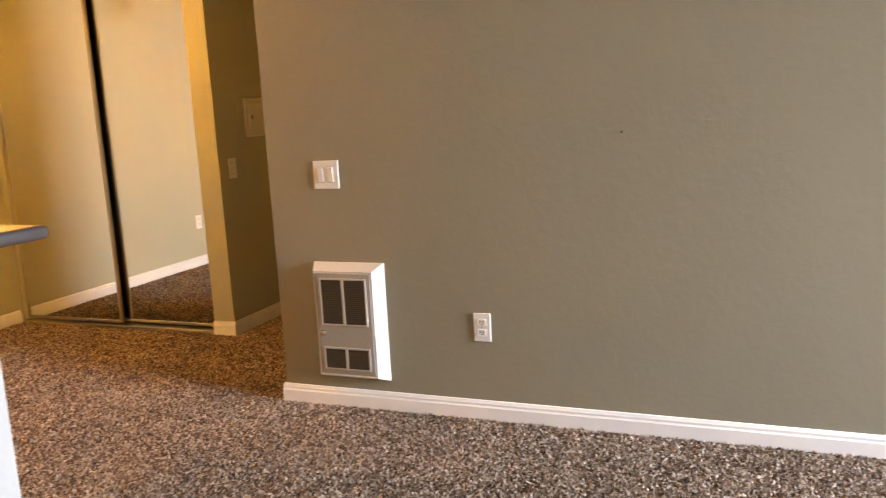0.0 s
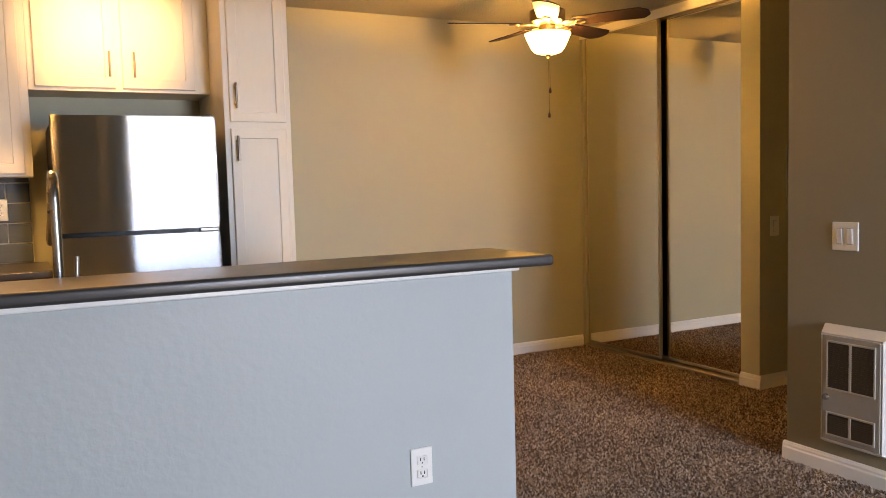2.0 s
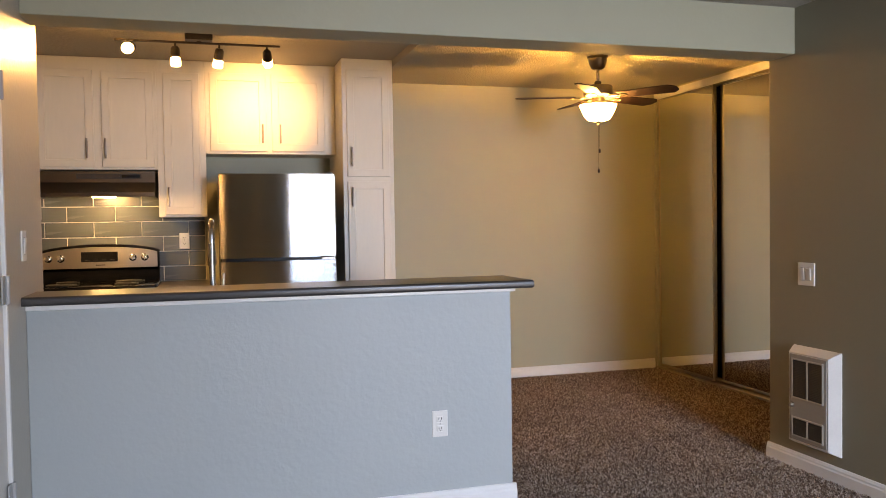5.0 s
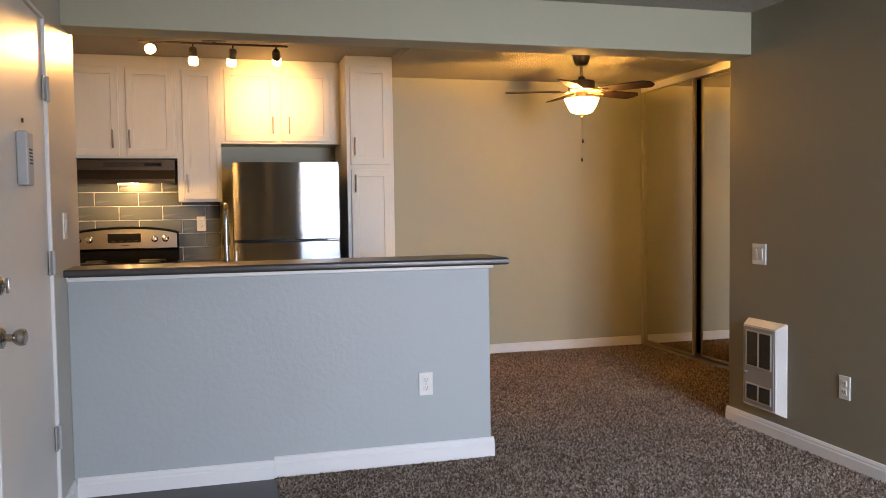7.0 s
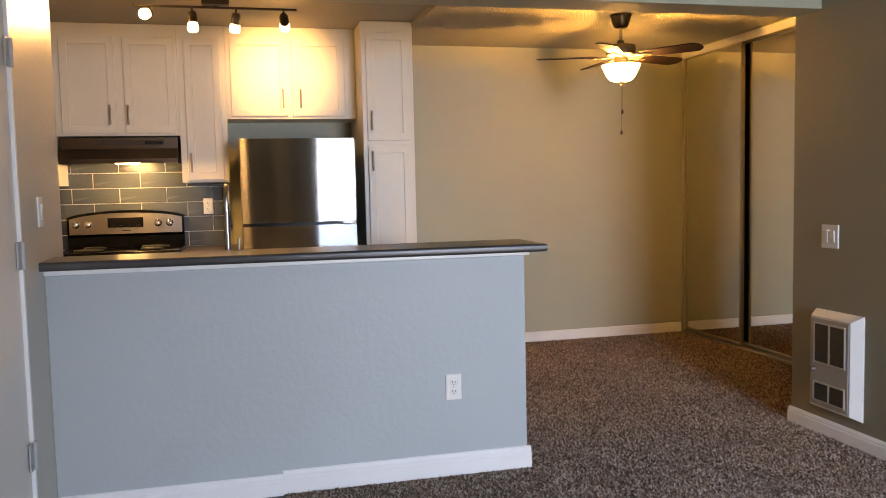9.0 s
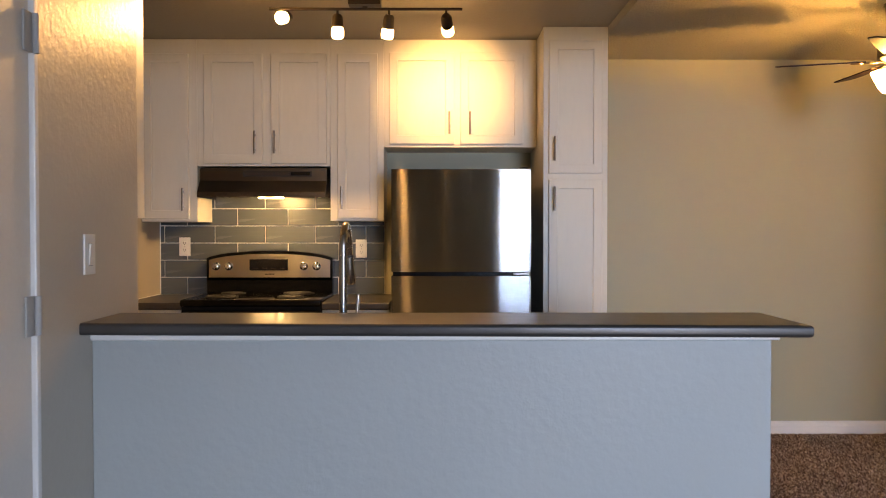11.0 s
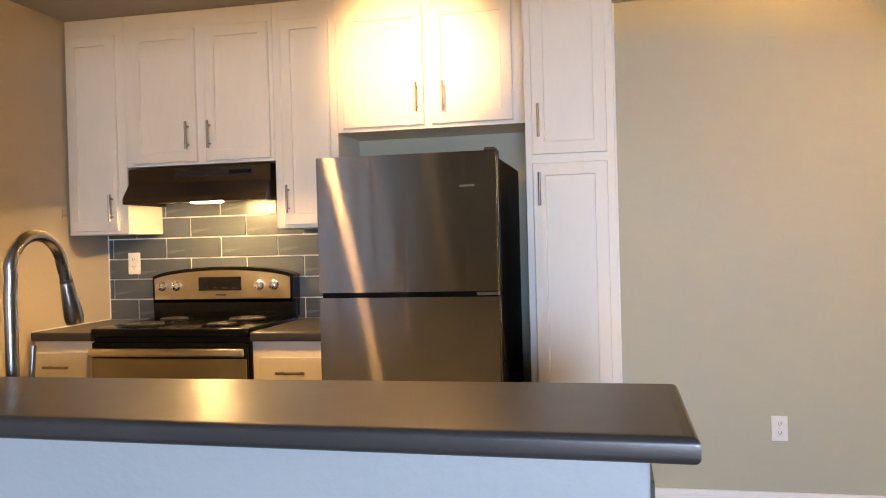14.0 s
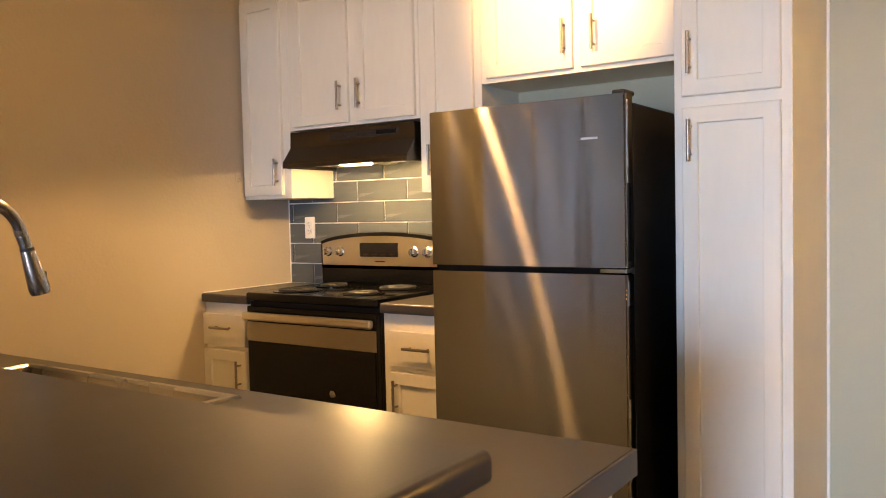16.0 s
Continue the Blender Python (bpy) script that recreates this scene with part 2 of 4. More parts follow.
# ---- mesh helpers ----
def box(bm, x0, x1, y0, y1, z0, z1, bev=0.0, seg=2):
    made = bmesh.ops.create_cube(bm, size=1)["verts"]
    bmesh.ops.scale(bm, verts=made, vec=(x1 - x0, y1 - y0, z1 - z0))
    bmesh.ops.translate(bm, verts=made, vec=((x0 + x1) / 2, (y0 + y1) / 2, (z0 + z1) / 2))
    if bev:
        edges = list({e for v in made for e in v.link_edges})
        bmesh.ops.bevel(bm, geom=edges, offset=bev, segments=seg, profile=0.5, affect="EDGES")
    return bm


def boxed(*dims, bev=0.0, seg=2):
    return box(bmesh.new(), *dims, bev=bev, seg=seg)


def lathe(bm, profile, steps=28, m=None, caps=True):
    """Turns (radius, height) pairs about z."""
    rings = []
    for r, z in profile:
        rings.append([bm.verts.new((r * math.cos(2 * math.pi * k / steps), r * math.sin(2 * math.pi * k / steps), z)) for k in range(steps)])
    for a, b in zip(rings, rings[1:]):
        for k in range(steps):
            bm.faces.new((a[k], a[(k + 1) % steps], b[(k + 1) % steps], b[k]))
    for ring, turn in ((rings[0], -1), (rings[-1], 1)) if caps else ():
        bm.faces.new(ring[::turn])
    if m is not None:
        bmesh.ops.transform(bm, matrix=m, verts=[v for ring in rings for v in ring])
    return bm


def rod(bm, a, b, r, steps=14):
    a, b = Vector(a), Vector(b)
    m = Matrix.Translation(a) @ (b - a).to_track_quat("Z", "Y").to_matrix().to_4x4()
    return lathe(bm, [(r * 0.9, 0), (r, r * 0.1), (r, (b - a).length - r * 0.1), (r * 0.9, (b - a).length)], steps, m)


def tube(bm, points, radii, steps=16):
    """A round pipe along points."""
    points = [Vector(p) for p in points]
    rings, side = [], Vector((1, 0, 0))
    for k, p in enumerate(points):
        d = (points[min(k + 1, len(points) - 1)] - points[max(k - 1, 0)]).normalized()
        side = (side - d * side.dot(d)).normalized()
        up = d.cross(side)
        r = radii[k] if isinstance(radii, (list, tuple)) else radii
        rings.append([bm.verts.new(p + r * (math.cos(a) * side + math.sin(a) * up)) for a in (2 * math.pi * j / steps for j in range(steps))])
    for a, b in zip(rings, rings[1:]):
        for k in range(steps):
            bm.faces.new((a[k], a[(k + 1) % steps], b[(k + 1) % steps], b[k]))
    bm.faces.new(rings[0][::-1])
    bm.faces.new(rings[-1])
    return bm


def prism(bm, outline, x0, x1, axis="x"):
    """Extrudes a (y, z) outline along x, or an (x, z) outline along y."""
    def at(p, s):
        return (s, p[0], p[1]) if axis == "x" else (p[0], s, p[1])
    a = [bm.verts.new(at(p, x0)) for p in outline]
    b = [bm.verts.new(at(p, x1)) for p in outline]
    bm.faces.new(a[::-1])
    bm.faces.new(b)
    for k in range(len(a)):
        j = (k + 1) % len(a)
        bm.faces.new((a[k], a[j], b[j], b[k]))
    bmesh.ops.recalc_face_normals(bm, faces=bm.faces[:])
    return bm


def mesh_of(name, bm, mat, smooth=False):
    bmesh.ops.recalc_face_normals(bm, faces=bm.faces[:])
    me = bpy.data.meshes.new(name)
    bm.to_mesh(me)
    bm.free()
    me.materials.append(mat)
    if smooth:
        me.polygons.foreach_set("use_smooth", [True] * len(me.polygons))
        me.set_sharp_from_angle(angle=radians(38))
    return me


def part(name, bm, mat, parent, label="", smooth=False):
    ob = new(name, mesh_of(name, bm, mat, smooth))
    ob.parent = parent
    return tagged(ob, label)


def thing(name, at, label, category, group="", turn=0):
    ob = new(name)
    ob.empty_display_size = 0.1
    ob.matrix_world = pose(*at, 0, 0, turn)
    return tagged(ob, label, category, group)


def structure(name, bm, mat, label, smooth=False, category=""):
    return tagged(new(name, mesh_of(name, bm, mat, smooth)), label, category or name.split("_")[0], kind="structure")


# ---- shell: walls, floors, ceilings ----
T = 0.12
bm = bmesh.new()
DY0, DY1, DZ = -1.22, -0.34, 2.07
box(bm, LW - T, LW, REAR, DY0 - 0.02, -0.02, LOW)
box(bm, LW - T, LW, DY1 + 0.02, 0.37, -0.02, KLOW)
box(bm, LW - T, LW, DY0 - 0.02, DY1 + 0.02, DZ + 0.015, LOW)
structure("wall_entry", bm, ENTRY, "semi-gloss cream painted wall around the entry door")
structure("wall_kitchen_return", boxed(KW - T, LW - T, 0.25, 0.37, -0.02, KLOW), KITCHEN_WALL, "painted wall return behind the sink cabinet")
structure("wall_kitchen_side", boxed(KW - T, KW, 0.37, BACK, -0.02, KLOW), KITCHEN_WALL, "warm beige painted kitchen side wall")
structure("wall_back", boxed(KW - T, CLOSET + 0.75, BACK, BACK + T, -0.02, KLOW), WALL, "greige painted wall behind kitchen and dining area")
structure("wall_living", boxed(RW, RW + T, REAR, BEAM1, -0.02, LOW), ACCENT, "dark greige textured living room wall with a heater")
structure("wall_hall_near", boxed(RW + T, 6.2, BEAM1 - T, BEAM1, -0.02, LOW), WALL, "painted hall wall")
structure("wall_hall_far", boxed(CLOSET, 6.2, HALL, HALL + T, -0.02, LOW), WALL, "greige painted hall wall with an electrical panel")
structure("wall_hall_end", boxed(6.2, 6.2 + T, BEAM1 - T, HALL + T, -0.02, LOW), WALL, "plain painted wall at the end of the hall")
structure("wall_closet_jamb", boxed(CLOSET, CLOSET + 0.10, HALL + T, 1.28, -0.02, LOW), WALL, "painted wall end beside the mirrored closet")
structure("wall_closet_back", boxed(CLOSET + 0.63, CLOSET + 0.75, HALL + T, BACK, -0.02, LOW), WALL, "plain closet back wall")
structure("wall_closet_header", boxed(CLOSET, CLOSET + 0.10, 1.28, BACK, 2.345, LOW), WALL, "painted header above the closet doors")
bm = bmesh.new()
WX0, WX1, WZ = 1.86, 3.36, 2.08
box(bm, LW - T, WX0, REAR - T, REAR, -0.02, LOW)
box(bm, WX1, RW + T, REAR - T, REAR, -0.02, LOW)
box(bm, WX0, WX1, REAR - T, REAR, WZ, LOW)
structure("wall_window", bm, WALL, "greige painted wall with a sliding glass door")
structure("beam", boxed(LW, RW, BEAM0, BEAM1, BEAMZ, KLOW, bev=0.004), WALL, "painted ceiling beam between living room and kitchen")
structure("ceiling_living", boxed(LW - T, RW + T, REAR - T, BEAM0, CEIL, CEIL + 0.1), POPCORN, "sprayed popcorn ceiling over the living room")
bm = bmesh.new()
box(bm, 1.807, 6.3, BEAM1, BACK + T, LOW, LOW + 0.1)
structure("ceiling_dining", bm, POPCORN, "sprayed ceiling over the dining area")
structure("ceiling_kitchen", boxed(KW - T, 1.807, BEAM1, BACK + T, KLOW, KLOW + 0.06), FLAT_CEILING, "smooth painted kitchen ceiling")
structure("floor_slab", boxed(KW - T, 6.3, REAR - T, BACK + T, -0.12, -0.022), CONCRETE, "concrete floor slab", category="floor")
structure("floor_entry", boxed(LW, 0.735, -1.75, 0.0, -0.022, -0.012), VINYL, "dark vinyl entry floor beside the carpet", category="floor")
structure("floor_kitchen", boxed(KW, 1.86, 0.115, BACK, -0.022, -0.010), VINYL, "dark vinyl kitchen floor", category="floor")
PILE = "mottled brown and cream cut-pile carpet"
bm = bmesh.new()
box(bm, 0.735, RW, -1.75, 0.0, -0.022, -0.008)
box(bm, LW, RW, REAR, -1.75, -0.022, -0.008)
carpet = structure("floor_living", bm, CARPET_BASE, PILE, category="carpet")
bm = bmesh.new()
box(bm, 1.86, CLOSET, BEAM1, BACK, -0.022, -0.008)
box(bm, 1.86, RW, 0.0, BEAM1, -0.022, -0.008)
structure("floor_dining", bm, CARPET_BASE, PILE, category="carpet")
structure("floor_hall", boxed(CLOSET, 6.2, BEAM1, HALL, -0.022, -0.008), CARPET_BASE, PILE, category="carpet")
structure("floor_closet", boxed(CLOSET, CLOSET + 0.63, HALL + T, BACK, -0.022, -0.008), CARPET_BASE, PILE, category="carpet")
structure("ground", boxed(-60, 60, -80, REAR - T, -0.20, -0.12), CONCRETE, "pale concrete patio and ground outside the glass door")

# half wall with its bar top
structure("half_wall", boxed(LW, 1.838, 0.0, 0.115, -0.02, 0.976, bev=0.004), HALF_WALL, "painted half wall under the bar top, cool window light in its colour", category="wall")
structure("trim_bar", boxed(LW, 1.858, -0.014, 0.129, 0.976, 1.000, bev=0.004), TRIM, "white trim strip under the bar top")


def baseboard(a, b, out, z0=-0.01, h=0.087, t=0.015, name="baseboard"):
    """A stepped board from a to b on a wall whose outward side is out."""
    a, b, o = Vector((*a, z0)), Vector((*b, z0)), Vector((*out, 0))
    profile = [(0, 0), (t, 0), (t, h * 0.66), (t * 0.72, h * 0.74), (t * 0.72, h * 0.84), (t * 0.35, h * 0.97), (0, h)]
    bm = bmesh.new()
    ends = [[bm.verts.new(p + o * u + Vector((0, 0, v))) for u, v in profile] for p in (a, b)]
    for e in ends:
        bm.faces.new(e)
    for k in range(len(profile)):
        j = (k + 1) % len(profile)
        bm.faces.new((ends[0][k], ends[0][j], ends[1][j], ends[1][k]))
    return structure(name, bm, TRIM, "white painted baseboard")


baseboard((LW + 0.015, 0), (0.729, 0), (0, -1), -0.016, 0.095)
baseboard((0.729, 0), (1.853, 0), (0, -1), -0.006, 0.10, 0.017)
baseboard((1.838, 0), (1.838, 0.115), (1, 0))
baseboard((LW, DY1 + 0.03), (LW, 0), (1, 0), -0.016)
baseboard((LW, REAR), (LW, DY0 - 0.08), (1, 0), -0.016)
baseboard((RW, REAR), (RW, BEAM1 + 0.015), (-1, 0), h=0.084)
baseboard((RW, BEAM1), (6.2, BEAM1), (0, 1))
baseboard((1.807, BACK), (CLOSET - 0.02, BACK), (0, -1))
baseboard((CLOSET, HALL - 0.015), (CLOSET, 1.28), (-1, 0))
baseboard((CLOSET, HALL), (6.2, HALL), (0, -1))
baseboard((LW, REAR), (WX0 - 0.05, REAR), (0, 1))


# ---- sliding glass door behind the walker ----
sd = tagged(new("window_1"), "white framed sliding glass door to the patio", "window", kind="structure")
sd.matrix_world = pose((WX0 + WX1) / 2, REAR - 0.06, 0)
half = (WX1 - WX0) / 2
for name, dims in (("window_frame", (-half, -half + 0.05, -0.05, 0.05, 0.0, WZ)), ("window_frame", (half - 0.05, half, -0.05, 0.05, 0.0, WZ)),
                   ("window_frame", (-half + 0.05, half - 0.05, -0.05, 0.05, WZ - 0.06, WZ)), ("window_sill", (-half + 0.05, half - 0.05, -0.05, 0.05, 0.0, 0.05)),
                   ("window_frame", (-0.03, 0.03, -0.04, 0.04, 0.05, WZ - 0.06))):
    part(name, boxed(*dims, bev=0.004), TRIM, sd)
for s in (-1, 1):
    pane = part("pane", boxed(*sorted((s * 0.03, s * (half - 0.05))), -0.004, 0.004, 0.05, WZ - 0.06), PANE, sd)
    pane.visible_shadow = False


# ---- entry door ----
ed = tagged(new("door_1"), "cream painted flat entry door, closed", "door", kind="structure")
ed.matrix_world = pose(LW, DY0, 0)
W = DY1 - DY0
part("door_leaf", boxed(-0.045, -0.004, 0.003, W - 0.003, -0.008, DZ - 0.004, bev=0.003), DOOR_PAINT, ed)
part("door_jamb", boxed(-T, 0.008, W, W + 0.020, -0.012, DZ + 0.015, bev=0.003), TRIM, ed)
part("door_jamb", boxed(-T, 0.008, -0.020, 0.0, -0.012, DZ + 0.015, bev=0.003), TRIM, ed)
part("door_jamb", boxed(-T, 0.008, 0.0, W, DZ, DZ + 0.015, bev=0.003), TRIM, ed)
for z in (0.36, 1.083, 1.79):
    hg = bmesh.new()
    box(hg, 0.0, 0.006, W - 0.045, W - 0.004, z - 0.05, z + 0.05, bev=0.002)
    part("hinge", rod(hg, (0.010, W + 0.004, z - 0.05), (0.010, W + 0.004, z + 0.05), 0.009), GREY_PLASTIC, ed, "painted butt hinge", True)
knob = bmesh.new()
lathe(knob, [(0.034, 0.0), (0.034, 0.006), (0.024, 0.012), (0.012, 0.016), (0.012, 0.034), (0.022, 0.042), (0.028, 0.056), (0.026, 0.070), (0.014, 0.076)],
      24, pose(-0.002, 0.075, 0.895, 0, 90, 0))
part("door_knob", knob, NICKEL, ed, "satin nickel round knob", True)
bolt = bmesh.new()
lathe(bolt, [(0.030, 0.0), (0.030, 0.006), (0.022, 0.014), (0.008, 0.016), (0.008, 0.022)], 24, pose(-0.002, 0.075, 1.06, 0, 90, 0))
box(bolt, 0.018, 0.030, 0.070, 0.080, 1.035, 1.085, bev=0.004)
part("deadbolt", bolt, NICKEL, ed, "satin nickel thumb-turn deadbolt", True)
part("peephole", lathe(bmesh.new(), [(0.009, 0), (0.009, 0.004), (0.005, 0.006)], 12, pose(-0.003, W - 0.40, 1.62, 0, 90, 0)), BRASS, ed, smooth=True)

chime = thing("door_chime", (LW, -0.80, 1.48), "grey-white plastic chime box with slots on the entry door", "door chime")
part("case", boxed(-0.003, 0.035, -0.045, 0.045, -0.095, 0.095, bev=0.006), GREY_PLASTIC, chime)
for k in range(5):
    part("slot", boxed(0.034, 0.0362, -0.022, 0.022, 0.028 - 0.012 * k, 0.034 - 0.012 * k), SLOT, chime)


# ---- electrical plates ----
def plate(name, at, turn, kind, label, w=0.072, h=0.117):
    """A wall plate that faces -y before its turn."""
    ob = thing(name, at, label, name.replace("_", " "), turn=turn)
    part("plate", boxed(-w / 2, w / 2, -0.007, 0.0, -h / 2, h / 2, bev=0.003), PLASTIC, ob)
    if kind == "outlet":
        for s in (-1, 1):
            part("socket", boxed(-0.017, 0.017, -0.0095, -0.006, s * 0.021 - 0.014, s * 0.021 + 0.014, bev=0.004), PLASTIC, ob)
            for dx in (-0.006, 0.006):
                part("slot", boxed(dx - 0.0013, dx + 0.0013, -0.0105, -0.009, s * 0.021 - 0.002, s * 0.021 + 0.008), SLOT, ob)
            part("ground_hole", boxed(-0.0022, 0.0022, -0.0105, -0.009, s * 0.021 - 0.010, s * 0.021 - 0.0055), SLOT, ob)
        part("screw", boxed(-0.0025, 0.0025, -0.0085, -0.006, -0.0025, 0.0025, bev=0.001), NICKEL, ob)
    else:
        for dx in ((0.0,) if kind == "single" else (-0.023, 0.023)):
            bm = boxed(dx - 0.0125, dx + 0.0125, -0.012, -0.006, -0.031, 0.031, bev=0.002)
            bmesh.ops.rotate(bm, verts=bm.verts[:], cent=(dx, -0.008, 0), matrix=Matrix.Rotation(radians(4), 3, "X"))
            part("rocker", bm, PLASTIC, ob)
            part("rocker_gap", boxed(dx - 0.0145, dx + 0.0145, -0.0076, -0.0066, -0.0335, 0.0335), GREY_PLASTIC, ob)
    return ob


plate("wall_outlet", (1.492, 0.0, 0.397), 0, "outlet", "white duplex outlet on the half wall")
plate("wall_outlet", (RW, -0.691, 0.381), -90, "outlet", "white duplex outlet on the living room wall")
plate("wall_outlet", (2.522, BACK, 0.374), 0, "outlet", "white duplex outlet on the dining wall")
plate("wall_outlet", (-0.764, BACK - 0.014, 1.203), 0, "outlet", "white duplex outlet on the tile backsplash beside the range")
plate("wall_outlet", (0.362, BACK - 0.014, 1.190), 0, "outlet", "white duplex outlet on the tile beside the refrigerator")
plate("light_switch", (RW, -0.034, 1.003), -90, "double", "white double rocker switch above the wall heater", 0.118)
plate("light_switch", (LW, -0.02, 1.229), 90, "single", "white rocker switch beside the entry door")
plate("light_switch", (4.41, HALL, 0.965), 0, "single", "white rocker switch below the electrical panel")

ep = thing("electrical_panel", (4.66, HALL, 1.25), "painted electrical panel with a raised door on the hall wall", "electrical panel")
part("surround", boxed(-0.15, 0.15, -0.006, 0, -0.20, 0.20, bev=0.002), WALL, ep)
part("frame", boxed(-0.095, 0.095, -0.020, -0.006, -0.115, 0.115, bev=0.005), DOOR_PAINT, ep)
part("panel_door", boxed(-0.072, 0.072, -0.034, -0.020, -0.090, 0.090, bev=0.006), DOOR_PAINT, ep)
part("latch", boxed(-0.060, -0.045, -0.040, -0.034, -0.012, 0.012, bev=0.002), NICKEL, ep)
nail = thing("nail", (RW, -1.252, 1.137), "small dark nail sticking out of the painted wall", "nail")
part("shank", lathe(bmesh.new(), [(0.004, 0), (0.005, 0.006), (0.002, 0.008)], 8, pose(0, 0, 0, 0, -90, 0)), BRONZE, nail)


hk = thing("wall_hook", (KW, 2.44, 1.47), "small painted metal hook beside the wall cabinet", "hook")
part("plate", boxed(0.0, 0.004, -0.008, 0.008, -0.022, 0.022, bev=0.001), KITCHEN_WALL, hk)
part("prong", tube(bmesh.new(), [(0.003, 0, -0.006), (0.018, 0, -0.014), (0.026, 0, -0.008), (0.026, 0, 0.004)], 0.0035, 8), KITCHEN_WALL, hk, smooth=True)


# ---- wall heater ----
ht = thing("wall_heater", (RW, -0.108, 0.379), "cream enamel recessed wall heater with louvred grilles", "wall heater", turn=-90)
hw, hh, dp = 0.163, 0.254, 0.050
bm = bmesh.new()
outer = [(-hw, -hh), (hw, -hh), (hw, hh), (-hw, hh)]
inner = [(-hw + 0.016, -hh + 0.022), (hw - 0.036, -hh + 0.022), (hw - 0.036, hh - 0.032), (-hw + 0.016, hh - 0.032)]
ra = [bm.verts.new((x, 0, z)) for x, z in outer]
rb = [bm.verts.new((x, -0.006, z)) for x, z in outer]
rc = [bm.verts.new((x, -dp, z)) for x, z in inner]
rd = [bm.verts.new((x * 0.98, -dp + 0.004, z * 0.98)) for x, z in inner]
for a, b in ((ra, rb), (rb, rc), (rc, rd)):
    for k in range(4):
        bm.faces.new((a[k], a[(k + 1) % 4], b[(k + 1) % 4], b[k]))
bm.faces.new(rd)
part("frame", bm, HEATER, ht, "bevelled cream enamel frame")
fx0, fx1, fz0, fz1 = inner[0][0] + 0.008, inner[1][0] - 0.008, inner[0][1] + 0.008, inner[2][1] - 0.008
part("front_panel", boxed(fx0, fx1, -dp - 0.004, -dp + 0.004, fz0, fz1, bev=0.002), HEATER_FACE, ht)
gx0, gx1 = fx0 + 0.028, fx1 - 0.026
mid = (gx0 + gx1) / 2
for z0, z1 in ((-0.01, 0.195), (-0.205, -0.105)):
    bm = bmesh.new()
    for dims in ((gx0 - 0.008, gx0, z0, z1), (gx1, gx1 + 0.008, z0, z1), (gx0, gx1, z1 - 0.008, z1), (gx0, gx1, z0, z0 + 0.008), (mid - 0.006, mid + 0.006, z0 + 0.008, z1 - 0.008)):
        box(bm, dims[0], dims[1], -dp - 0.009, -dp - 0.003, dims[2], dims[3], bev=0.0015, seg=1)
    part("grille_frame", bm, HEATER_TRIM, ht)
    for x0, x1 in ((gx0, mid - 0.006), (mid + 0.006, gx1)):
        part("grille_backing", boxed(x0, x1, -dp - 0.0052, -dp - 0.0042, z0 + 0.008, z1 - 0.008), SLOT, ht)
        n = int((z1 - z0 - 0.016) / 0.0085)
        for k in range(n):
            z = z0 + 0.011 + k * 0.0085
            bm = boxed(x0 + 0.001, x1 - 0.001, -dp - 0.0078, -dp - 0.0064, z - 0.003, z + 0.003)
            bmesh.ops.rotate(bm, verts=bm.verts[:], cent=(mid, -dp - 0.007, z), matrix=Matrix.Rotation(radians(-25), 3, "X"))
            part("louvre", bm, LOUVRE, ht)
part("knob", lathe(bmesh.new(), [(0.013, 0), (0.013, 0.008), (0.010, 0.018), (0.004, 0.020)], 18, pose(fx0 + 0.022, -dp - 0.003, -0.045, 90, 0, 0)), NICKEL, ht, "small round metal knob", True)


# ---- mirrored closet doors ----
def mirror_door(y0, y1, x, label):
    ob = thing("mirror_door", (x, (y0 + y1) / 2, 0.022), label, "mirror door", "mirrored closet doors", -90)
    h, z1 = (y1 - y0) / 2, 2.318
    part("mirror", boxed(-h + 0.014, h - 0.014, -0.004, 0.0, 0.016, z1 - 0.016), MIRROR, ob, "silvered mirror glass")
    part("backing", boxed(-h + 0.006, h - 0.006, 0.0005, 0.006, 0.008, z1 - 0.008), SLOT, ob, "dark hardboard backing")
    for dims in ((-h, -h + 0.016, -0.010, 0.010, 0, z1), (h - 0.016, h, -0.010, 0.010, 0, z1), (-h + 0.016, h - 0.016, -0.010, 0.010, 0, 0.018), (-h + 0.016, h - 0.016, -0.010, 0.010, z1 - 0.018, z1)):
        part("frame_bar", boxed(*dims, bev=0.003), GOLD, ob, "champagne metal frame bar")


mirror_door(1.985, BACK - 0.045, CLOSET + 0.015, "sliding mirror door in a champagne metal frame, front track")
mirror_door(1.29, 2.03, CLOSET + 0.058, "sliding mirror door in a champagne metal frame, rear track")
structure("trim_closet_sill", boxed(CLOSET - 0.012, CLOSET + 0.085, 1.28, BACK, -0.008, 0.014, bev=0.003), GOLD, "champagne metal bottom track of the closet")
structure("trim_closet_head", boxed(CLOSET - 0.012, CLOSET - 0.001, 1.265, BACK, 2.325, 2.385, bev=0.003), TRIM, "painted head trim above the closet")
structure("trim_closet_side", boxed(CLOSET - 0.012, CLOSET + 0.085, BACK - 0.038, BACK - 0.001, 0.014, 2.325, bev=0.003), WALL, "painted side jamb of the closet")


